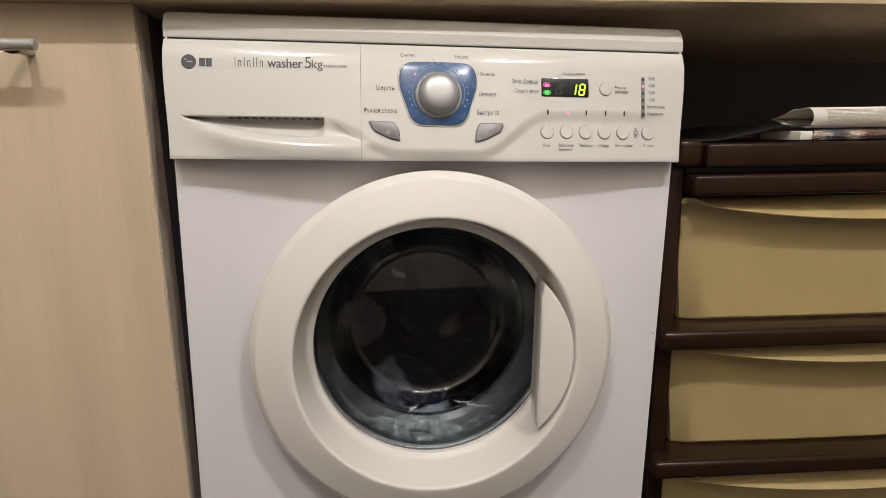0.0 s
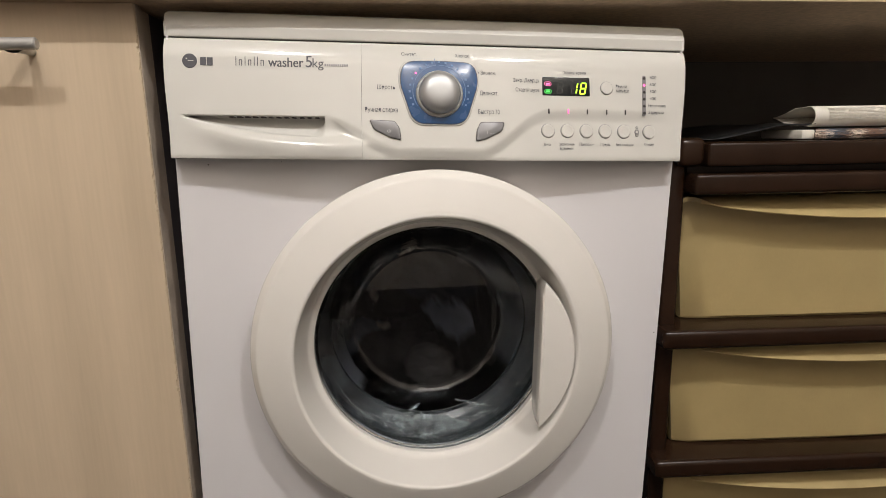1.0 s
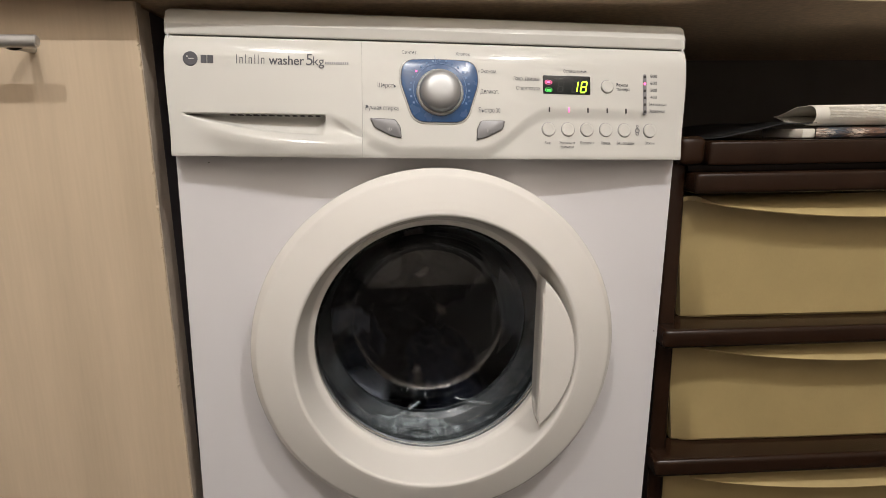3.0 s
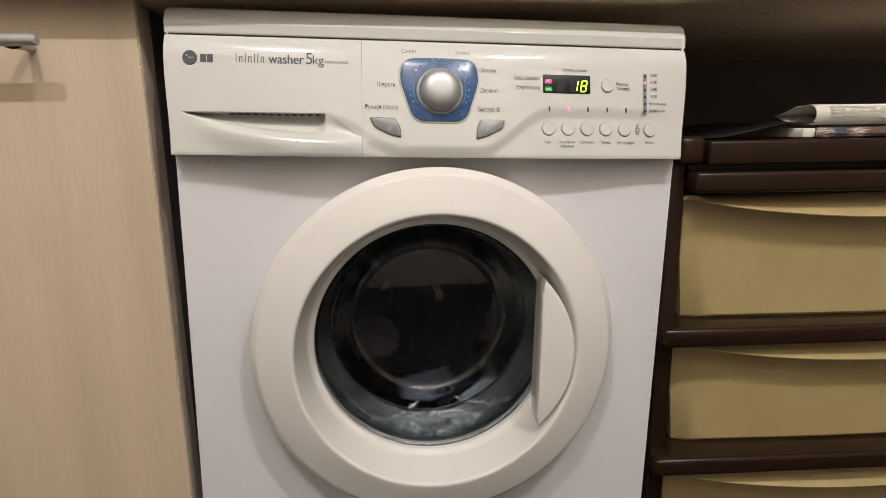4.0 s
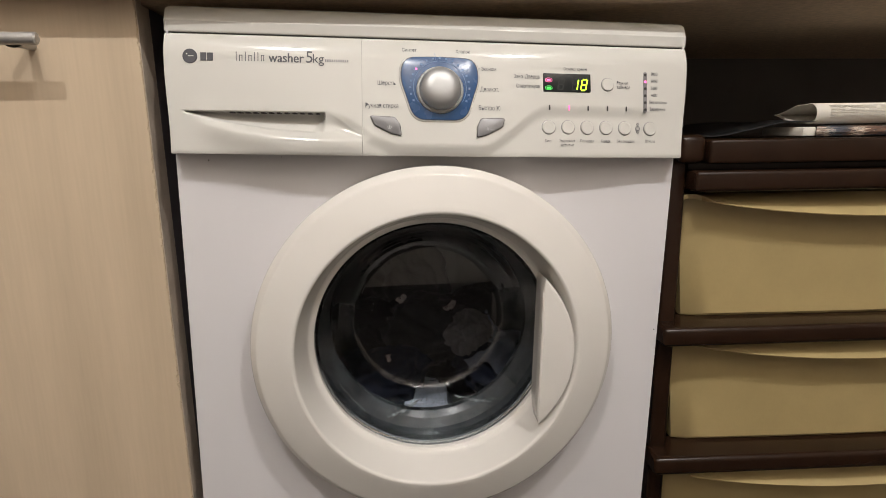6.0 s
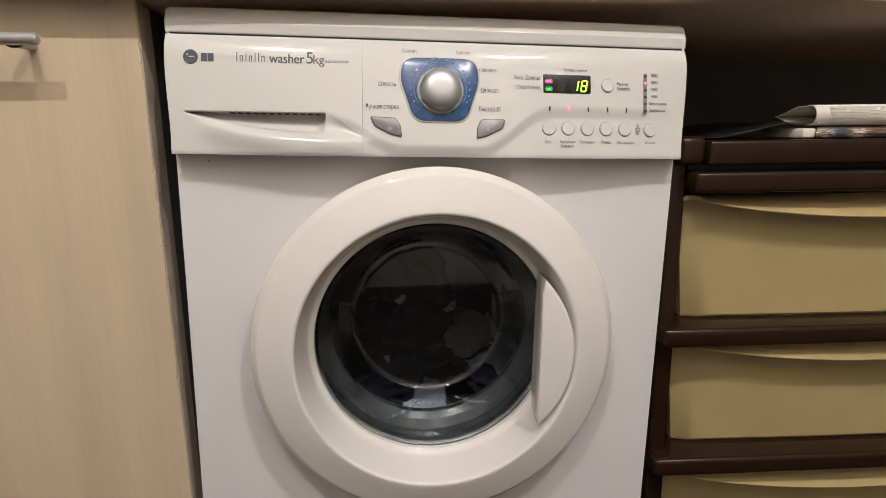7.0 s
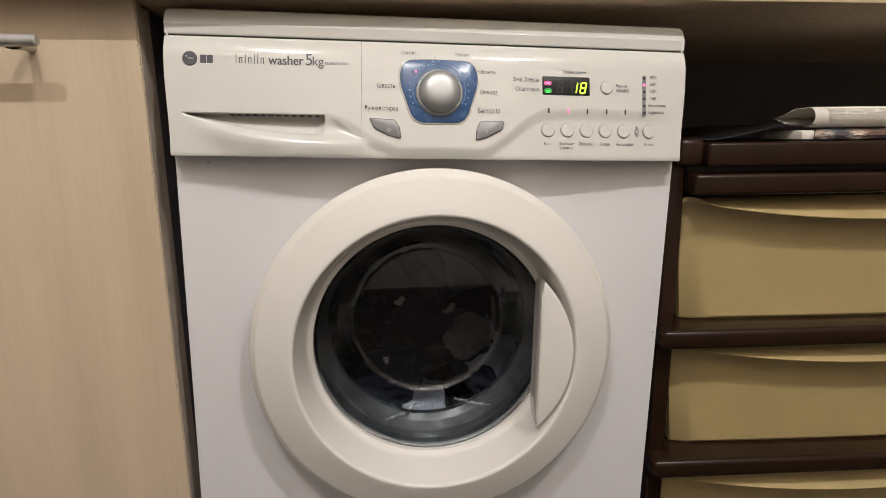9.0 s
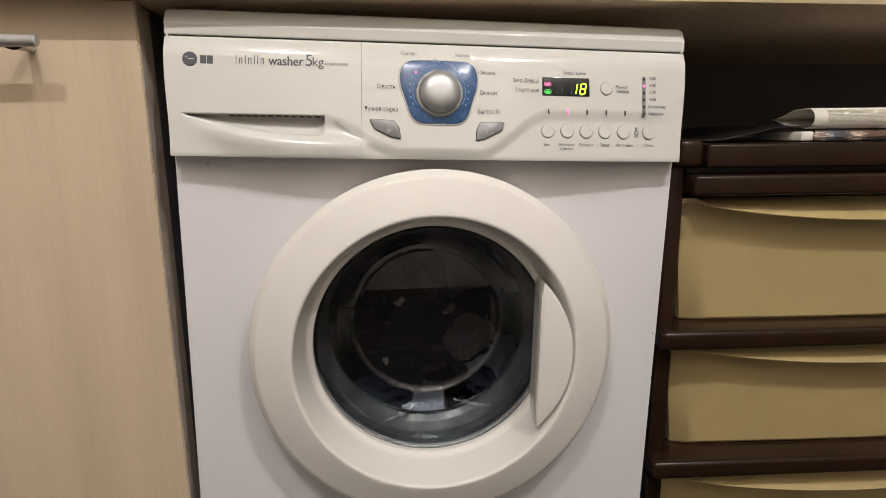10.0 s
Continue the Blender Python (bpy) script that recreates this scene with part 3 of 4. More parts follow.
def grey_key(points, mid, name, mark):
    outline = rounded([((p[0] - mid[0]) * 1.06, (p[1] - mid[1]) * 1.08) for p in points], [0.0028] * len(points), 6)
    rim = on_panel("key_rim", slab([(p[0] * 1.1, p[1] * 1.14) for p in outline], -0.0008, 0.004, 0.0006), M_PANEL, *mid, 0.0)
    on_panel("key_gap", slab([(p[0] * 1.045, p[1] * 1.07) for p in outline], -0.0012, 0.003, 0.0002), M_SEAM, *mid, 0.0)
    key = on_panel(name, slab(outline, -0.0026, 0.004, 0.0012), M_GREYBTN, *mid, 0.0, None, "grey rounded key")
    for bx, bz, bw, bh in mark:
        part("key_mark", box(bx - bw / 2, bx + bw / 2, -0.0030, -0.0025, bz - bh / 2, bz + bh / 2), M_SILVER, key, smooth=False)


grey_key([(-0.0772, 0.7372), (-0.0515, 0.7362), (-0.0462, 0.7285), (-0.0450, 0.7172), (-0.0560, 0.7195), (-0.0725, 0.7275)], (-0.0600, 0.7280), "power_key", ((0.003, -0.0022, 0.0008, 0.003), (0.0012, -0.0026, 0.0008, 0.0022), (0.0048, -0.0026, 0.0008, 0.0022), (0.003, -0.0046, 0.003, 0.0008)))
grey_key([(0.0745, 0.7365), (0.0490, 0.7362), (0.0448, 0.7275), (0.0440, 0.7165), (0.0545, 0.7190), (0.0720, 0.7275)], (0.0585, 0.7280), "start_key", ((-0.003, -0.003, 0.001, 0.0036), (0.0012, -0.0042, 0.0026, 0.0008), (0.0042, -0.0042, 0.0018, 0.0008)))

# display
disp = on_panel("display_window", slab(rounded([(-0.0288, 0.0108), (0.0288, 0.0108), (0.0288, -0.0108), (-0.0288, -0.0108)], 0.0016, 4), -0.0006, 0.003, 0.0003), M_BLACK, 0.1512, 0.7793, 0.0, None, "black display window")


def seven(dx, dz, w, h, lit, material, name):
    t = 0.0016
    lean = 0.0012
    segs = {"a": (0, h / 2, w, t), "g": (0, 0, w, t), "d": (0, -h / 2, w, t), "f": (-w / 2, h / 4, t, h / 2), "b": (w / 2, h / 4, t, h / 2), "e": (-w / 2, -h / 4, t, h / 2), "c": (w / 2, -h / 4, t, h / 2)}
    for k in lit:
        sx, sz, sw, sh = segs[k]
        sw, sh = max(sw - 0.0010, t), max(sh - 0.0010, t)
        b = box(sx - sw / 2, sx + sw / 2, -0.0010, -0.0007, sz - sh / 2, sz + sh / 2)
        for v in b.verts:
            v.co.x += v.co.z / h * lean * 2 + dx
            v.co.z += dz
        part(name, b, material, disp, smooth=False)


seven(0.0205, -0.0020, 0.0062, 0.0125, "abcdefg", M_GREEN, "lit_segment")
seven(0.0098, -0.0020, 0.0062, 0.0125, "bc", M_GREEN, "lit_segment")
seven(0.0098, -0.0020, 0.0062, 0.0125, "adefg", M_GHOST, "unlit_segment")
seven(-0.0075, -0.0020, 0.0062, 0.0125, "abcdefg", M_GHOST, "unlit_segment")
for dz, m, w in ((0.0028, M_PINK, 0.0085), (-0.0062, M_GREEN2, 0.0080)):
    led = lathe([(0.0026, -0.0009), (0.0031, -0.0009), (0.0031, -0.0006)], 20)
    for v in led.verts:
        v.co.x += math.copysign(0.0012, v.co.x) - 0.0222
        v.co.z = v.co.z * 0.8 + dz
    part("status_light", led, m, disp)
    core = box(-0.0245, -0.0200, -0.0010, -0.0007, dz - 0.0010, dz + 0.0010)
    part("status_light", core, m, disp, smooth=False)

# round buttons with dark gaps, ticks, spin-speed lights
for bx, bz, r in ((0.1294, 0.7293, 0.0079), (0.1530, 0.7295, 0.0079), (0.1764, 0.7293, 0.0079), (0.2000, 0.7294, 0.0079), (0.2237, 0.7292, 0.0079), (0.2563, 0.7289, 0.0079), (0.2010, 0.7786, 0.0074)):
    gap = on_panel("button_gap", disc(r + 0.00055, -0.0004, 0.002, 0.0002), M_GREYBTN, bx, bz, 0.0)
    on_panel("push_button", lathe([(0, -0.0015), (r * 0.6, -0.0016), (r * 0.84, -0.0019), (r * 0.94, -0.0017), (r, -0.0009), (r, 0.002)], 40), M_PANEL, bx, bz, 0.0, None, "round ivory push button")
for i, bx in enumerate((0.1299, 0.1535, 0.1770, 0.2010, 0.2247)):
    on_panel("indicator_tick", box(-0.0009, 0.0009, -0.0005, 0.0005, -0.0029, 0.0029, 0.0003, 1), M_PINK if i == 1 else M_SEAM, bx, 0.7511, 0.0002)
strip = on_panel("speed_strip", slab(rounded([(-0.0022, 0.0238), (0.0022, 0.0238), (0.0022, -0.0238), (-0.0022, -0.0238)], 0.0021, 5), -0.0004, 0.001, 0.0001), M_GREYBTN, 0.2484, 0.7708, 0.0002)
for i, dz in enumerate((0.0205, 0.0125, 0.0042, -0.0040, -0.0122, -0.0205)):
    b = lathe([(0, -0.0009), (0.0016, -0.0008), (0.0017, -0.0003)], 16)
    ob = part("speed_light", b, M_PINK if i == 1 else M_SEAM, strip)
    ob.location = (0, 0, dz)
for dz, dw in ((0.004, 0.0016), (-0.001, 0.0030), (-0.0045, 0.0022)):
    on_panel("pictogram", lathe([(dw * 0.6, -0.0003), (dw, -0.0003), (dw, 0.0002)], 16), M_GREYBTN, 0.2405, 0.7300 + dz, 0.0003)


# ---- machine door ----
def machine_door():
    door = lathe([(0.2150, -0.0006), (0.2195, -0.004), (0.2212, -0.015), (0.2218, -0.0295), (0.2215, -0.0318), (0.2206, -0.0334), (0.2140, -0.0402), (0.2128, -0.0411), (0.2108, -0.0418),
                  (0.1960, -0.0468), (0.1850, -0.0504), (0.1765, -0.0530), (0.1722, -0.0540), (0.1702, -0.0538), (0.1690, -0.0528), (0.1682, -0.0505), (0.1608, -0.0200), (0.1592, -0.0135),
                  (0.1582, -0.0100), (0.1568, -0.0070), (0.1548, -0.0048), (0.1528, -0.0036), (0.1516, -0.0030), (0.1511, -0.0020), (0.1512, 0.0050), (0.1580, 0.0080), (0.21, 0.0)], 160, 0, CZ)
    ring = part("door", door, M_DOOR, machine, "round ivory plastic door rim", angle=60)
    # glass bowl reaching into the drum
    outer = [(0.1540, 0.0066), (0.1500, 0.0056), (0.1488, 0.0058), (0.1478, 0.0066), (0.1470, 0.0082), (0.1440, 0.0160), (0.1400, 0.0260), (0.1330, 0.0430),
             (0.1255, 0.0590), (0.1190, 0.0710), (0.1112, 0.0845), (0.1098, 0.0868), (0.1082, 0.0888), (0.1062, 0.0904), (0.1036, 0.0916), (0.1000, 0.0920), (0.05, 0.0920), (0.0, 0.0920)]
    outer = crisp(outer)
    inner = []
    for before, at, after in zip(outer, outer[1:], outer[2:]):
        ux, uy = after[0] - before[0], after[1] - before[1]
        span = math.hypot(ux, uy)
        inner.append((at[0] + 0.004 * uy / span, at[1] - 0.004 * ux / span))
    inner = [(0.0, 0.0960)] + [(r, y) for r, y in reversed(inner) if r < 0.1535 and r > 0.001] + [(0.1540, 0.0106)]
    bowl = part("glass_bowl", lathe(outer + inner, 128, 0, CZ, closed=True), M_GLASS, ring, "clear glass door bowl", angle=80)
    bowl.visible_shadow = False
    bottom = [max(math.hypot(bowl.data.vertices[i].co.x, bowl.data.vertices[i].co.z - CZ) for i in p.vertices) > 0.1002 for p in bowl.data.polygons]
    bowl.data.polygons.foreach_set("use_smooth", bottom)
    # Added ring: shows grey through the glass flange, which is black without it.
    part("glass_retainer", lathe([(0.1538, 0.0120), (0.1520, 0.0122), (0.1510, 0.0150), (0.1538, 0.0150)], 96, 0, CZ, closed=True), M_RIMFILL, ring, "added grey ring lightening the glass rim")
    # grip plate
    grip = bmesh.new()
    n = 28
    arc = []
    zc, half, bulge = -0.0035, 0.094, 0.0395
    R = (half ** 2 + bulge ** 2) / (2 * bulge)
    x_ch = 0.1275
    for i in range(n + 1):
        z = -half + 2 * half * i / n
        xb = x_ch + math.sqrt(max(0.0, R * R - z * z)) - (R - bulge)
        arc.append((xb, z))
    layers = []
    for y, ins, off in ((-0.001, 0.0, 0.0020), (-0.030, 0.0, -0.0015), (-0.050, 0.0, -0.0050), (-0.0545, 0.0010, -0.0042), (-0.0562, 0.0030, -0.002)):
        loop = []
        for xb, z in arc:
            k = 1 - ins / half
            loop.append(grip.verts.new((max(x_ch + off, xb - ins), y + (0.004 * (z / half) ** 2 if y < -0.04 else 0), CZ + zc + z * k)))
        for xb, z in reversed(arc[2:-2]):
            k = 1 - ins / half
            loop.append(grip.verts.new((x_ch + off, y + (0.004 * (z / half) ** 2 if y < -0.04 else 0), CZ + zc + z * k)))
        layers.append(loop)
    for a, b in zip(layers, layers[1:]):
        for i in range(len(a)):
            j = (i + 1) % len(a)
            grip.faces.new((a[i], a[j], b[j], b[i]))
    bmesh.ops.triangle_fill(grip, use_beauty=True, edges=[e for e in grip.edges if all(v in layers[-1] for v in e.verts)])
    part("door_grip", grip, M_DOOR, ring, "ivory pull grip set in the rim", angle=24)
    return ring


machine_door()

# rubber seal, tub and drum
seal = lathe([(0.163, 0.012), (0.1565, 0.016), (0.1600, 0.034), (0.1630, 0.050), (0.1600, 0.062), (0.1480, 0.070), (0.1405, 0.078), (0.1400, 0.086), (0.1440, 0.092), (0.160, 0.094), (0.168, 0.098), (0.170, 0.108)], 96, 0, CZ)
part("door_seal", seal, M_RUBBER, machine, "grey rubber door seal")
part("tub", lathe([(0.172, 0.104), (0.252, 0.104), (0.262, 0.12), (0.262, 0.40), (0, 0.40)], 64, 0, CZ), M_DARKIN, machine)
DRUM_Y = 0.11
drum = part("drum", lathe([(0.152, 0.0), (0.158, -0.003), (0.170, 0.004), (0.226, 0.010), (0.234, 0.020), (0.234, 0.250), (0.215, 0.262), (0.08, 0.258), (0.0, 0.268)], 96), M_STEEL, machine, "stainless steel drum")
drum.matrix_local = pose(0, DRUM_Y, CZ)
for k in range(3):
    a = 2 * math.pi * k / 3
    rib = bmesh.new()
    secs = []
    for y, s in ((0.022, 0.92), (0.060, 1.0), (0.20, 1.0), (0.246, 0.75)):
        secs.append([rib.verts.new((w * s, y, -0.235 + h * 1.30 * s)) for w, h in ((-0.064, 0), (-0.048, 0.030), (-0.036, 0.066), (0.036, 0.066), (0.048, 0.030), (0.064, 0))])
    for p, q in zip(secs, secs[1:]):
        for i in range(6):
            rib.faces.new((p[i], p[(i + 1) % 6], q[(i + 1) % 6], q[i]))
    rib.faces.new(secs[0])
    rib.faces.new(secs[-1])
    bmesh.ops.rotate(rib, verts=rib.verts, cent=(0, 0, 0), matrix=Matrix.Rotation(a, 3, "Y"))
    part("lifter", rib, M_LIFTER, drum, "blue-grey plastic drum lifter")


# ---- laundry ----
def cloth_mat(name, color):
    m = mat(name, color, 0.75, vary=0.35, scale=18, fine=0.3, bump=0.6, bump_scale=420)
    m.node_tree.nodes["Principled BSDF"].inputs["Specular IOR Level"].default_value = 0.12
    return m


def garment(name, size, seed, material, label, folds=1.0):
    """A wet, crumpled piece of cloth: a squashed ball pushed into ridges and hollows."""
    bm = bmesh.new()
    bmesh.ops.create_icosphere(bm, subdivisions=5, radius=1.0)
    off = Vector((seed * 7.3, seed * 3.1, seed * 1.7))
    for v in bm.verts:
        p = v.co.copy()
        n1 = noise.noise(p * 1.3 + off)
        ridge = 1 - abs(noise.noise(p * 2.4 + off * 2)) * 2
        ridge2 = 1 - abs(noise.noise(p * 5.0 + off * 3)) * 2
        d = 0.80 + 0.30 * n1 + folds * (0.20 * ridge + 0.09 * ridge2)
        v.co = Vector((p.x * size[0], p.y * size[1], p.z * size[2])) * d
    ob = obj(name, bm, material, angle=180)
    return tagged(ob, label, "laundry", "laundry in the drum")


def scrap(name, w, h, seed, material, label):
    """A small loose end of cloth, curled, with real thickness."""
    bm = bmesh.new()
    nx, nz = 12, 8
    sheets = []
    for side in (0.0, 0.0022):
        grid = []
        for i in range(nx + 1):
            col = []
            for j in range(nz + 1):
                u, v = i / nx - 0.5, j / nz - 0.5
                q = Vector((u * 3 + seed, v * 3, seed * 2.1))
                taper = 1 - 0.75 * abs(u) ** 1.4
                col.append(bm.verts.new((u * w + 0.006 * noise.noise(q * 2), side + 0.012 * noise.noise(q) + 0.02 * u * u, v * h * taper + 0.25 * w * u * u + 0.006 * noise.noise(q * 1.7 + Vector((5, 0, 0))))))
            grid.append(col)
        sheets.append(grid)
    for g in sheets:
        for i in range(nx):
            for j in range(nz):
                bm.faces.new((g[i][j], g[i + 1][j], g[i + 1][j + 1], g[i][j + 1]))
    a, b = sheets
    rim = [(i, 0) for i in range(nx + 1)] + [(nx, j) for j in range(1, nz + 1)] + [(i, nz) for i in range(nx - 1, -1, -1)] + [(0, j) for j in range(nz - 1, 0, -1)]
    for (i, j), (k, l) in zip(rim, rim[1:] + rim[:1]):
        bm.faces.new((a[i][j], a[k][l], b[k][l], b[i][j]))
    return tagged(obj(name, bm, material, angle=180), label, "laundry", "laundry in the drum")


C_BLACK = cloth_mat("black_cotton", (0.0045, 0.0045, 0.0055))
C_CHAR = cloth_mat("charcoal_cotton", (0.013, 0.0125, 0.0135))
C_NAVY = cloth_mat("navy_cotton", (0.007, 0.009, 0.017))
C_SLATE = cloth_mat("slate_blue_cotton", (0.095, 0.107, 0.138))
C_GREY = cloth_mat("grey_brown_knit", (0.078, 0.075, 0.077))
C_PALE = cloth_mat("pale_pink_cotton", (0.27, 0.23, 0.215))


def misty(name, color, low, high, most):
    """Wet suds: pale, and patchily see-through."""
    m = mat(name, color, 0.5, vary=0.3, scale=60, bump=0.4, bump_scale=260)
    nt = m.node_tree
    coord = nt.nodes.new("ShaderNodeTexCoord")
    nz = nt.nodes.new("ShaderNodeTexNoise")
    nz.inputs["Scale"].default_value, nz.inputs["Detail"].default_value = 85.0, 3.0
    rng = nt.nodes.new("ShaderNodeMapRange")
    rng.inputs["From Min"].default_value, rng.inputs["From Max"].default_value = low, high
    rng.inputs["To Max"].default_value = most
    nt.links.new(coord.outputs["Object"], nz.inputs["Vector"])
    nt.links.new(nz.outputs["Fac"], rng.inputs["Value"])
    nt.links.new(rng.outputs["Result"], nt.nodes["Principled BSDF"].inputs["Alpha"])
    return m


M_FOAM = misty("soap_foam", (0.20, 0.22, 0.23), 0.30, 0.65, 0.75)
M_WATER = misty("cloudy_water", (0.26, 0.285, 0.295), 0.36, 0.66, 0.50)

# thing, resting place (x, y, z from the drum's axis), turn at rest, radius of its round, phase
LAUNDRY = [
    (garment("dark_shirt", (0.115, 0.085, 0.085), 1, C_BLACK, "wet black cotton shirt crumpled in the drum"), (-0.090, 0.255, -0.105), 20, 0.120, 0.00),
    (garment("dark_trousers", (0.125, 0.085, 0.080), 2, C_BLACK, "wet black trousers crumpled in the drum"), (0.085, 0.265, -0.100), -30, 0.125, 0.22),
    (garment("charcoal_jumper", (0.085, 0.055, 0.062), 3, C_CHAR, "wet charcoal knitted jumper in a ball"), (0.020, 0.222, -0.068), 10, 0.115, 0.45),
    (garment("charcoal_sweater", (0.100, 0.07, 0.075), 4, C_CHAR, "wet charcoal sweater bunched up in the drum"), (-0.012, 0.300, -0.030), 60, 0.095, 0.66),
    (garment("slate_towel", (0.060, 0.045, 0.050), 5, C_SLATE, "wet slate-blue towel lying low in the drum"), (0.112, 0.225, -0.095), 0, 0.140, 0.52),
    (garment("navy_socks", (0.060, 0.045, 0.042), 6, C_NAVY, "wet navy socks tangled in the drum"), (0.110, 0.165, -0.125), 35, 0.140, 0.12),
    (garment("navy_jeans", (0.090, 0.05, 0.055), 7, C_NAVY, "wet navy jeans folded in the drum"), (-0.085, 0.170, -0.130), -20, 0.135, 0.86),
    (garment("woollen_hat", (0.034, 0.030, 0.036), 8, C_GREY, "wet grey woollen cap in the drum"), (0.072, 0.175, -0.060), 25, 0.100, 0.35),
    (scrap("pale_sock", 0.034, 0.011, 1, C_PALE, "small pale pink sock among dark clothes"), (-0.058, 0.132, -0.092), 70, 0.105, 0.93),
    (scrap("slate_sleeve", 0.080, 0.050, 2, C_SLATE, "slate-blue sleeve end among dark clothes"), (0.108, 0.128, -0.090), -30, 0.125, 0.18),
    (scrap("pale_strap", 0.018, 0.005, 3, C_PALE, "thin pale strap among dark clothes"), (0.040, 0.150, -0.006), -35, 0.070, 0.58),
    (scrap("pale_label", 0.012, 0.007, 4, C_PALE, "small pale sewn label among dark clothes"), (-0.036, 0.152, 0.008), -40, 0.080, 0.72),
]


def foam():
    """Soap suds: a heap of small bubbles lying along the foot of the seal."""
    bm = bmesh.new()
    rnd2 = random.Random(11)
    for _ in range(110):
        a = radians(rnd2.gauss(-90, 14))
        y = rnd2.uniform(0.094, 0.114)
        r = 0.1375 - abs(rnd2.gauss(0, 0.006)) * max(0.1, 1 - abs(math.degrees(a) + 90) / 60)
        s = rnd2.uniform(0.0004, 0.0012)
        ret = bmesh.ops.create_icosphere(bm, subdivisions=1, radius=s)
        bmesh.ops.translate(bm, vec=(r * math.cos(a), y, r * math.sin(a)), verts=ret["verts"])
    for _ in range(70):
        a = radians(rnd2.gauss(-95, 34))
        y = rnd2.uniform(0.030, 0.066)
        r = 0.1605 - 0.002 * rnd2.random()
        s = rnd2.uniform(0.0004, 0.0010)
        ret = bmesh.ops.create_icosphere(bm, subdivisions=1, radius=s)
        bmesh.ops.translate(bm, vec=(r * math.cos(a), y, r * math.sin(a)), verts=ret["verts"])
    ob = obj("soap_suds", bm, M_FOAM, angle=180)
    return tagged(ob, "greyish soap suds behind the glass bowl", "suds", kind="stuff")


SUDS = foam()


def foam_streaks():
    """Ragged smears of suds clinging to the back of the glass bowl, with a few loose bubbles beside them."""
    bm = bmesh.new()
    rnd4 = random.Random(21)

    def cling(a, y, lift=0.0):
        r = 0.1172 + (0.0848 - y) * 0.555 + lift
        return r * math.cos(radians(a)), y, r * math.sin(radians(a))
    for a0, a1, y0, y1, wide in ((-8, -27, 0.076, 0.040, 3.2), (17, 36, 0.075, 0.042, 3.0), (-74, -34, 0.036, 0.034, 2.0)):
        n, m = 30, 5
        sheets = []
        for lift in (0.0, 0.0007):
            grid = []
            for i in range(n + 1):
                k = i / n
                mid = -90 + a0 + (a1 - a0) * k + 1.4 * noise.noise(Vector((k * 6, a0, 0)))
                w = wide * (0.25 + 0.9 * math.sin(math.pi * min(1, 0.08 + k * 0.9)) * (0.7 + 0.8 * noise.noise(Vector((k * 11, a0, 4)))))
                grid.append([bm.verts.new(cling(mid + w * (j / m - 0.5), y0 + (y1 - y0) * k + 0.0012 * noise.noise(Vector((k * 9, j, a0))), lift)) for j in range(m + 1)])
            sheets.append(grid)
        for g in sheets:
            for i in range(n):
                for j in range(m):
                    bm.faces.new((g[i][j], g[i + 1][j], g[i + 1][j + 1], g[i][j + 1]))
        p, q = sheets
        rim = [(i, 0) for i in range(n + 1)] + [(n, j) for j in range(1, m + 1)] + [(i, m) for i in range(n - 1, -1, -1)] + [(0, j) for j in range(m - 1, 0, -1)]
        for (i, j), (k, l) in zip(rim, rim[1:] + rim[:1]):
            bm.faces.new((p[i][j], p[k][l], q[k][l], q[i][j]))
        for _ in range(26):
            k = rnd4.random()
            ret = bmesh.ops.create_icosphere(bm, subdivisions=1, radius=rnd4.uniform(0.0004, 0.0010))
            bmesh.ops.translate(bm, vec=cling(-90 + a0 + (a1 - a0) * k + rnd4.gauss(0, 2.5), y0 + (y1 - y0) * k, 0.0006), verts=ret["verts"])
    ob = obj("foam_streaks", bm, M_FOAM, angle=180)
    ob.location = (CZ * math.sin(radians(RHO)), 0, CZ * math.cos(radians(RHO)))
    return tagged(ob, "thin grey soap foam clinging behind the glass bowl", "suds", kind="stuff")


foam_streaks()


def splash():
    """Cloudy suds and wash water heaped along the foot of the drum opening: merged, uneven lumps."""
    bm = bmesh.new()
    rnd5 = random.Random(33)
    for _ in range(72):
        off = rnd5.gauss(4, 19)
        a = radians(-90 + off)
        heap = math.exp(-(off / 24) ** 2)
        r = 0.157 - rnd5.random() * 0.021 * heap
        size = rnd5.uniform(0.0045, 0.0085) * (0.6 + 0.6 * heap)
        ret = bmesh.ops.create_icosphere(bm, subdivisions=3, radius=size)
        seed = Vector((rnd5.uniform(0, 50), rnd5.uniform(0, 50), 0))
        place = Vector((r * math.cos(a), rnd5.uniform(0.046, 0.064), r * math.sin(a)))
        for v in ret["verts"]:
            d = v.co.normalized()
            v.co = Vector((v.co.x * 1.5, v.co.y * 0.6, v.co.z)) * (1 + 0.75 * noise.noise(d * 1.6 + seed) + 0.35 * noise.noise(d * 4 + seed)) + place
    ob = obj("soapy_water", bm, M_WATER, angle=180)
    return tagged(ob, "cloudy grey soapy water splashing in the drum", "water", kind="stuff")


WATER = splash()


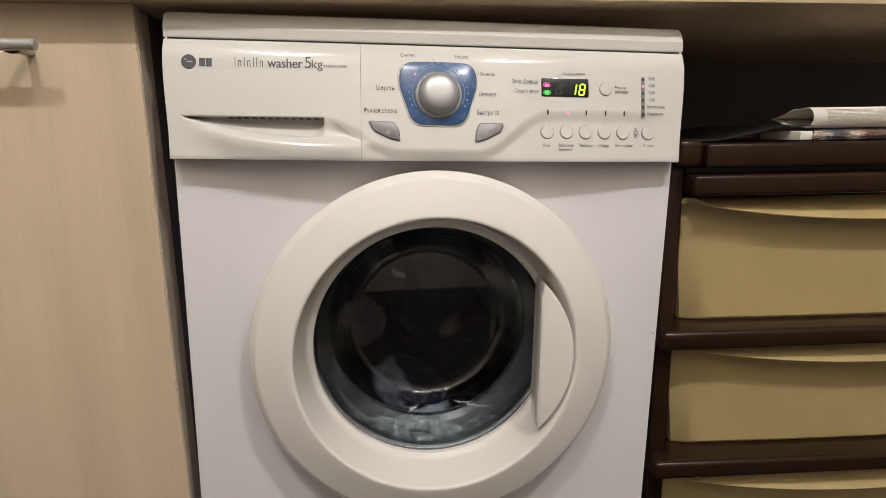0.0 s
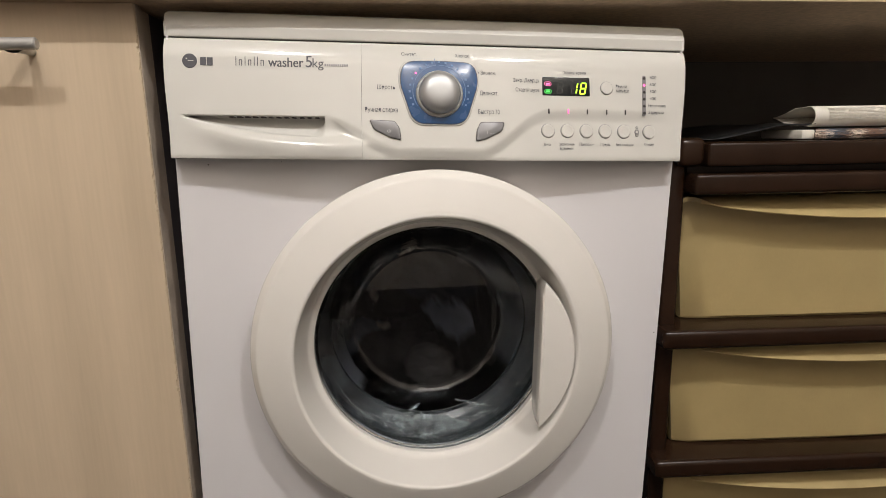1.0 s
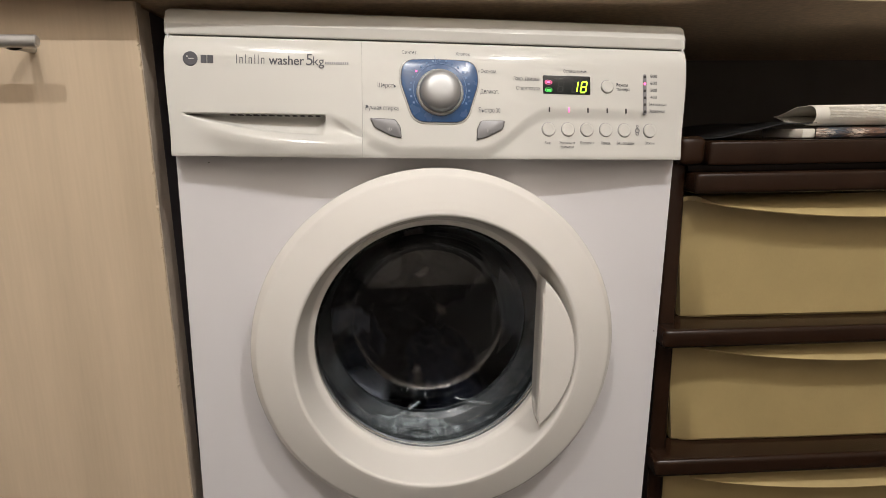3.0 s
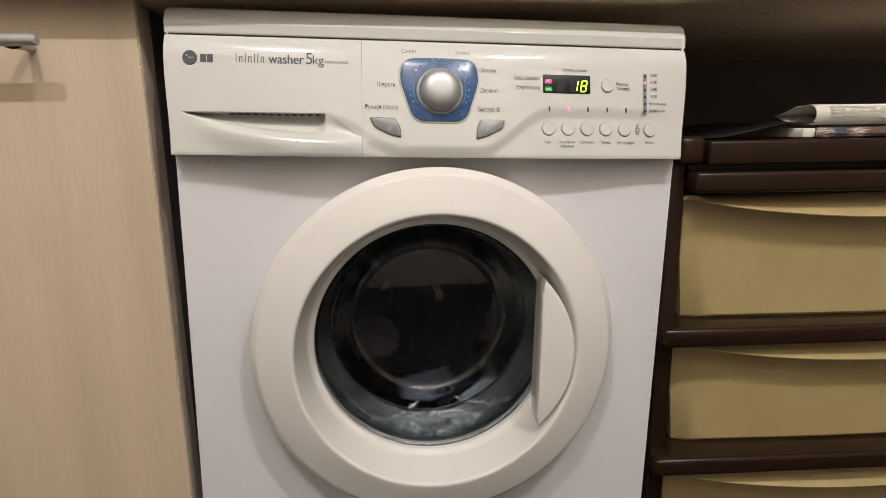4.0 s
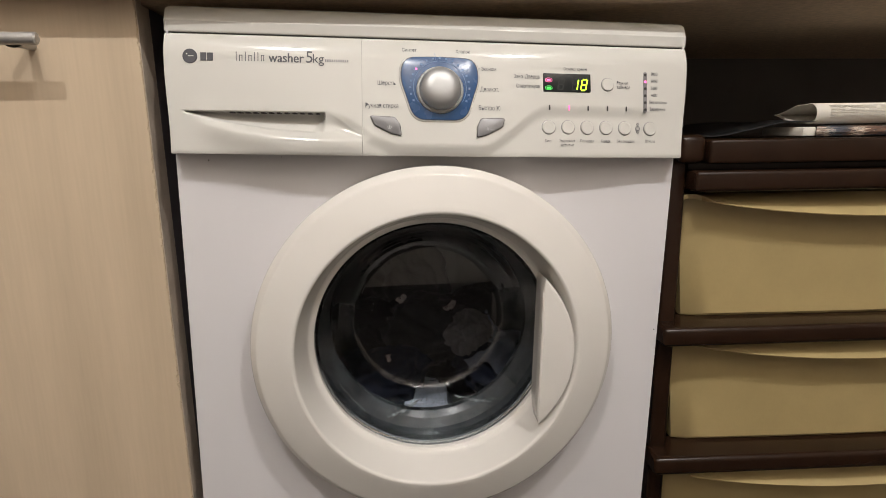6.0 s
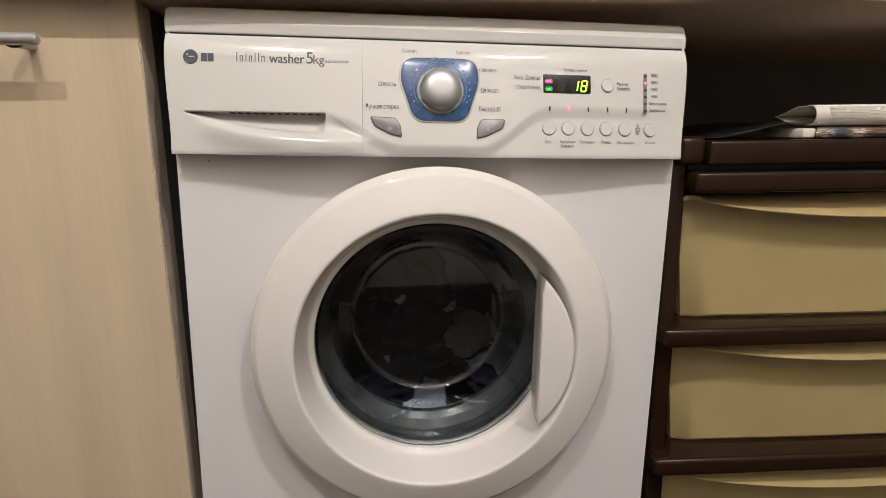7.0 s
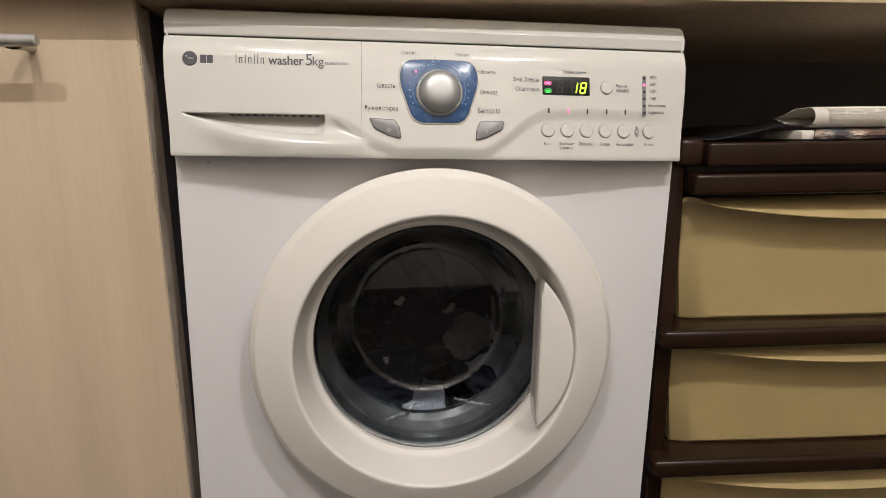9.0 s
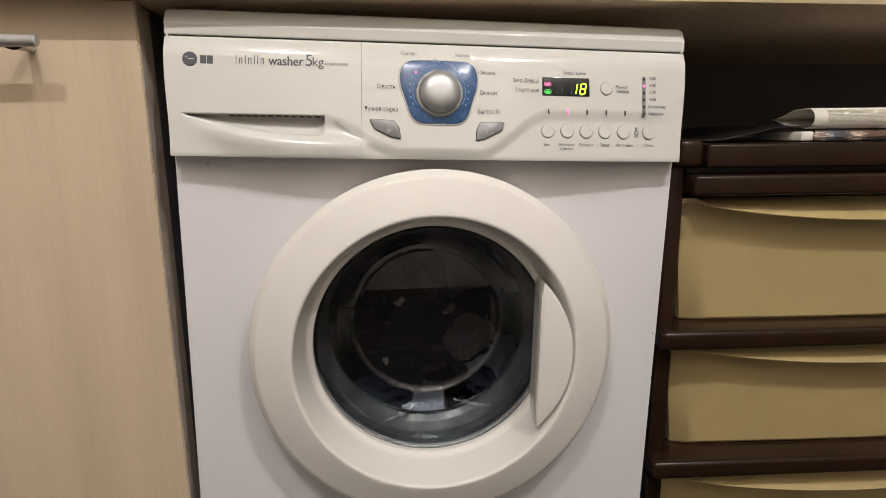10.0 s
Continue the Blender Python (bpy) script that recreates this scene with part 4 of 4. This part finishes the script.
# ---- plastic drawer unit ----
def drawer_unit():
    unit = tagged(new("drawer_unit"), "brown plastic storage tower with beige drawers", "drawer unit")
    unit.matrix_world = pose(0.318, 0.0, FLOOR, 0, 0, -3.9)
    W, D, F = 0.62, 0.42, -FLOOR
    for x0 in (0.006, W - 0.034):
        part("side_post", box(x0, x0 + 0.025, 0.026, 0.05, 0.0, 0.700 + F, 0.006, 3), M_BROWN, unit)
        part("side_panel", box(x0 + 0.010, x0 + 0.018, 0.0505, D - 0.02, 0.0, 0.69 + F, 0.002), M_BROWN, unit)
    part("rear_panel", box(0.035, W - 0.035, D - 0.018, D - 0.01, 0.02, 0.69 + F), M_BROWN, unit)
    # shelves between drawers, front rail rounded
    for z, lift in ((0.4665, 0), (0.2745, 0), (0.0830, 0)):
        part("shelf_rail", box(0.001, W, -0.006, 0.060, z - 0.033 + F, z - 0.006 + F, 0.007, 4), M_BROWN, unit, "glossy brown rail")
        part("shelf", box(0.03, W - 0.03, 0.0605, D - 0.02, z - 0.022 + F, z - 0.014 + F), M_BROWN, unit)
    # top frame and tray
    part("top_frame", box(0.030, W - 0.030, -0.004, 0.050, 0.641 + F, 0.668 + F, 0.005, 3), M_BROWN, unit)
    part("top_tray", box(0.046, W - 0.046, 0.0, 0.030, 0.676 + F, 0.707 + F, 0.004, 3), M_BROWN, unit)
    # Filler added behind the two rims so the gap between them stays dark.
    part("frame_core", box(0.034, W - 0.034, 0.032, 0.050, 0.655 + F, 0.6895 + F), M_BROWN, unit)
    part("tray_corner", box(0.012, 0.046, 0.008, 0.032, 0.676 + F, 0.713 + F, 0.008, 3), M_BROWN, unit)
    part("tray_floor", box(0.012, W - 0.012, 0.031, D, 0.690 + F, 0.7065 + F, 0.003, 2), M_BROWN, unit)
    for z1, z0 in ((0.6320, 0.4610), (0.4320, 0.2690), (0.2345, 0.0775)):
        make_drawer(unit, W, z0 + F, z1 + F, 0.340)
    return unit


def make_drawer(unit, W, z0, z1, depth):
    front = bmesh.new()
    nx = 24
    xt0, xt1, xb0, xb1 = 0.031, W - 0.031, 0.0465, W - 0.0465
    yt, yb = 0.040, 0.042
    rows = []
    for i in range(nx + 1):
        t = i / nx
        x_t, x_b = xt0 + (xt1 - xt0) * t, xb0 + (xb1 - xb0) * t
        bowed = 0.004 * math.sin(math.pi * t)
        end = 0.006 if i in (0, nx) else 0.0
        rows.append([front.verts.new(p) for p in (
            (x_t, yt - bowed + end, z1), (x_t * 0.6 + x_b * 0.4, yt - bowed + end + 0.0008, z1 * 0.6 + z0 * 0.4), (x_b, yb - bowed + end, z0 + 0.004), (x_b, yb - bowed + end + 0.003, z0),
            (x_b, yb + 0.02, z0), (x_t, yt + 0.02, z1))])
    for a, b in zip(rows, rows[1:]):
        for k in range(6):
            front.faces.new((a[k], a[(k + 1) % 6], b[(k + 1) % 6], b[k]))
    front.faces.new(rows[0])
    front.faces.new(rows[-1])
    drawer = part("drawer", front, M_BEIGE, unit, "beige plastic drawer", angle=35)
    tray = bmesh.new()
    box(xb0 + 0.004, xb0 + 0.007, 0.0625, depth, z0 + 0.001, z1 - 0.004, bm=tray)
    box(xb1 - 0.007, xb1 - 0.004, 0.0625, depth, z0 + 0.001, z1 - 0.004, bm=tray)
    box(xb0 + 0.007, xb1 - 0.007, 0.0625, depth, z0 + 0.001, z0 + 0.004, bm=tray)
    part("drawer_box", tray, M_BEIGE, drawer, smooth=False)
    # overhanging finger lip, deepest in the middle
    lip = bmesh.new()
    n = 60
    rings = []
    for i in range(n + 1):
        t = i / n
        x = 0.015 + (W - 0.030) * t
        xr = (x - 0.057) / (W - 0.114)
        arch = math.sin(math.pi * min(1, max(0, xr))) ** 0.75 if 0 < xr < 1 else 0.0
        d = 0.012 + (0.017 + 0.008 * arch) * smooth01(min(xr, 1 - xr) / 0.016 + 0.4)
        dr = 0.001 + 0.0225 * arch + 0.003 * (smooth01(xr / 0.01) if xr < 0.5 else smooth01((1 - xr) / 0.01))
        y_f = 0.040 - d
        th = 0.0013 + (0.0046 if not 0 < xr < 1 else 0.0)
        z_f = z1 + 0.001 - dr + 0.0035 * smooth01((min(t, 1 - t) - 0.022) / 0.008) * smooth01((0.068 - min(t, 1 - t)) / 0.006)
        rings.append([lip.verts.new(p) for p in ((x, 0.054, z1 + 0.002), (x, 0.038, z1 + 0.002), (x, y_f + (0.038 - y_f) * 0.5, z1 + 0.001 - dr * 0.45), (x, y_f, z_f), (x, y_f + 0.0005, z_f - th), (x, y_f + (0.0385 - y_f) * 0.3, z_f - 0.0002), (x, 0.0385, z1 - 0.004 - dr * 0.2), (x, 0.054, z1 - 0.001))])
    for a, b in zip(rings, rings[1:]):
        for k in range(8):
            lip.faces.new((a[k], a[(k + 1) % 8], b[(k + 1) % 8], b[k]))
    lip.faces.new(rings[0])
    lip.faces.new(rings[-1])
    part("finger_lip", lip, M_BEIGE, drawer, "curved overhanging drawer lip", angle=35)


drawer_unit()


# ---- things on the drawer unit ----
def newspaper():
    """Newsprint folded over at the front into an open loop, ends showing."""
    bm = bmesh.new()
    base = 0.7225
    mid = []
    for i in range(41):
        t = i / 40
        a = -math.pi * 0.62 + math.pi * 1.24 * t
        r = 0.0135
        mid.append((0.040 - r * math.cos(a) * 1.15, base + 0.0138 + r * math.sin(a)))
    lower = [(0.114, base + 0.0128), (0.105, base + 0.0112), (0.090, base + 0.0062), (0.072, base + 0.0016)]
    upper = [(0.066, base + 0.0258), (0.088, base + 0.0190), (0.105, base + 0.0148), (0.114, base + 0.0142)]
    line = lower + mid + upper
    loops = []
    for x in (0.0, 0.11, 0.22, 0.34):
        loops.append([(x, y, z) for y, z in line])
    outer = [[bm.verts.new(p) for p in ring] for ring in loops]
    for a, b in zip(outer, outer[1:]):
        for k in range(len(a) - 1):
            bm.faces.new((a[k], a[k + 1], b[k + 1], b[k]))
    ob = obj("newspaper", bm, M_PAPER, angle=60)
    mod = ob.modifiers.new("thickness", "SOLIDIFY")
    mod.thickness = 0.0012
    ob.location = (0.5195, -0.006, 0.0012)
    ob.rotation_euler = (0, 0, radians(-3))
    tagged(ob, "folded newspaper lying on the drawer unit", "newspaper")
    rnd3 = random.Random(8)
    for row in range(9):
        a = -0.30 + row * 0.14
        yy, zz = 0.040 - 0.0142 * math.cos(a) * 1.15, base + 0.0138 + 0.0142 * math.sin(a)
        x = 0.018
        while x < 0.30:
            w = rnd3.uniform(0.004, 0.013)
            if row in (0,) and rnd3.random() < 0.5:
                x += w
                continue
            b = box(0, w, -0.0002, 0.0002, -0.0004, 0.0004)
            ln = part("text_line", b, M_PRINT, ob, smooth=False)
            ln.matrix_local = Matrix.Translation((x, yy, zz)) @ pose(0, 0, 0, -math.degrees(a))
            x += w + rnd3.choice((0.0012, 0.0012, 0.0012, 0.006))
    return ob


newspaper()


def magazine():
    bm = bmesh.new()
    prof = [(0.11, 0.7075), (0.022, 0.7075), (0.016, 0.7090), (0.0135, 0.7135), (0.0145, 0.7190), (0.020, 0.7215), (0.11, 0.7220)]
    rows = []
    for i in range(15):
        x = 0.518 + 0.37 * i / 14
        wob = 0.0015 * noise.noise(Vector((x * 20, 0, 0)))
        rows.append([bm.verts.new((x + (1 - i / 14) * 0.9 * (y - 0.0135), y + wob, z)) for y, z in prof])
    for a, b in zip(rows, rows[1:]):
        for k in range(len(prof)):
            bm.faces.new((a[k], a[(k + 1) % len(prof)], b[(k + 1) % len(prof)], b[k]))
    bm.faces.new(rows[0])
    bm.faces.new(rows[-1])
    ob = obj("magazine", bm, M_PHOTO, angle=35)
    part("inner_page", box(0.503, 0.5215, 0.0175, 0.10, 0.7085, 0.7205, 0.002), M_PAPER, ob, "cream inner page")
    return tagged(ob, "colour-printed magazine lying under a newspaper", "magazine")


magazine()


def black_sheet():
    bm = bmesh.new()
    n, m = 24, 10
    grid = []
    for i in range(n + 1):
        col = []
        for j in range(m + 1):
            u, v = i / n, j / m
            x = 0.375 + 0.150 * u
            y = 0.022 + 0.22 * v + 0.045 * (1 - u)
            z = 0.7085 + 0.020 * smooth01(u * 1.2 - 0.1) + 0.012 * (1 - u) * (1 - v) * v + 0.003 * noise.noise(Vector((u * 5, v * 4, 3)))
            col.append(bm.verts.new((x, y, z)))
        grid.append(col)
    for i in range(n):
        for j in range(m):
            bm.faces.new((grid[i][j], grid[i + 1][j], grid[i + 1][j + 1], grid[i][j + 1]))
    ob = obj("black_film_sheet", bm, M_BAG, angle=180)
    mod = ob.modifiers.new("thickness", "SOLIDIFY")
    mod.thickness = 0.0008
    return tagged(ob, "crumpled black plastic film on the drawer unit", "plastic film")


black_sheet()


# ---- what moves ----
STOP0, STOP1 = 5.45, 6.05
SPEED = 1680.0 / 5.75
AX, AZ = CZ * math.sin(radians(RHO)), CZ * math.cos(radians(RHO))


def turned(t):
    """Degrees by which the drum has turned, clockwise, slowing to a stand."""
    if t < STOP0:
        return SPEED * t
    u = min(1.0, (t - STOP0) / (STOP1 - STOP0))
    return SPEED * STOP0 + SPEED * (STOP1 - STOP0) * (u - u * u / 2)


def tumble(u, r):
    """Place in the drum's plane at share u of a round: carried up on one side, then thrown across."""
    u %= 1.0
    if u < 0.62:
        a = radians(-60 - 190 * u / 0.62)
        return r * math.cos(a), r * math.sin(a)
    v = (u - 0.62) / 0.38
    a0, a1 = radians(-250), radians(-60)
    x0, z0, x1, z1 = r * math.cos(a0), r * math.sin(a0), r * math.cos(a1), r * math.sin(a1)
    return x0 + (x1 - x0) * v, z0 + (z1 - z0) * v * v + 0.25 * r * v * (1 - v)


def motions():
    times = [i * 0.1 for i in range(0, 64)] + [6.6, 7.0, 8.0, 9.0, 10.0]
    walk(drum, [(t, pose(0, DRUM_Y, CZ, 0, turned(t), 0)) for t in times])
    for ob, (rx, ry, rz), turn, radius, phase in LAUNDRY:
        rows = []
        for t in times:
            k = smooth01((t - 5.3) / 0.75)
            x, z = tumble(phase + turned(t) / 400.0, radius)
            y = ry + 0.012 * math.sin(t * 3 + phase * 20)
            spin = turned(t) * 0.55 + phase * 360
            rest = turned(9) * 0.55 + phase * 360
            goal = rest - ((rest - turn + 180) % 360 - 180)
            ang = spin * (1 - k) + goal * k
            rows.append((t, pose(AX + x * (1 - k) + rx * k, y * (1 - k) + ry * k, AZ + z * (1 - k) + rz * k, 0, ang, 0)))
        walk(ob, rows)
    sway = []
    for t in times:
        k = 1 - smooth01((t - 5.3) / 0.8)
        sway.append((t, pose(AX, -0.004 * k, AZ - 0.009 + 0.019 * k, 0, (8 * math.sin(t * 9.0) + 4 * math.sin(t * 23.0) + 6) * k, 0)))
    walk(SUDS, sway)
    surge = []
    for t in times:
        k = 1 - smooth01((t - 5.35) / 0.6)
        surge.append((t, pose(AX, 0, AZ - 0.004 - 0.026 * (1 - k) + 0.005 * k * math.sin(t * 8.1), 0, (7 * math.sin(t * 7.3) + 5 * math.sin(t * 17.0 + 1) + 5) * k, 0)))
    walk(WATER, surge)


motions()
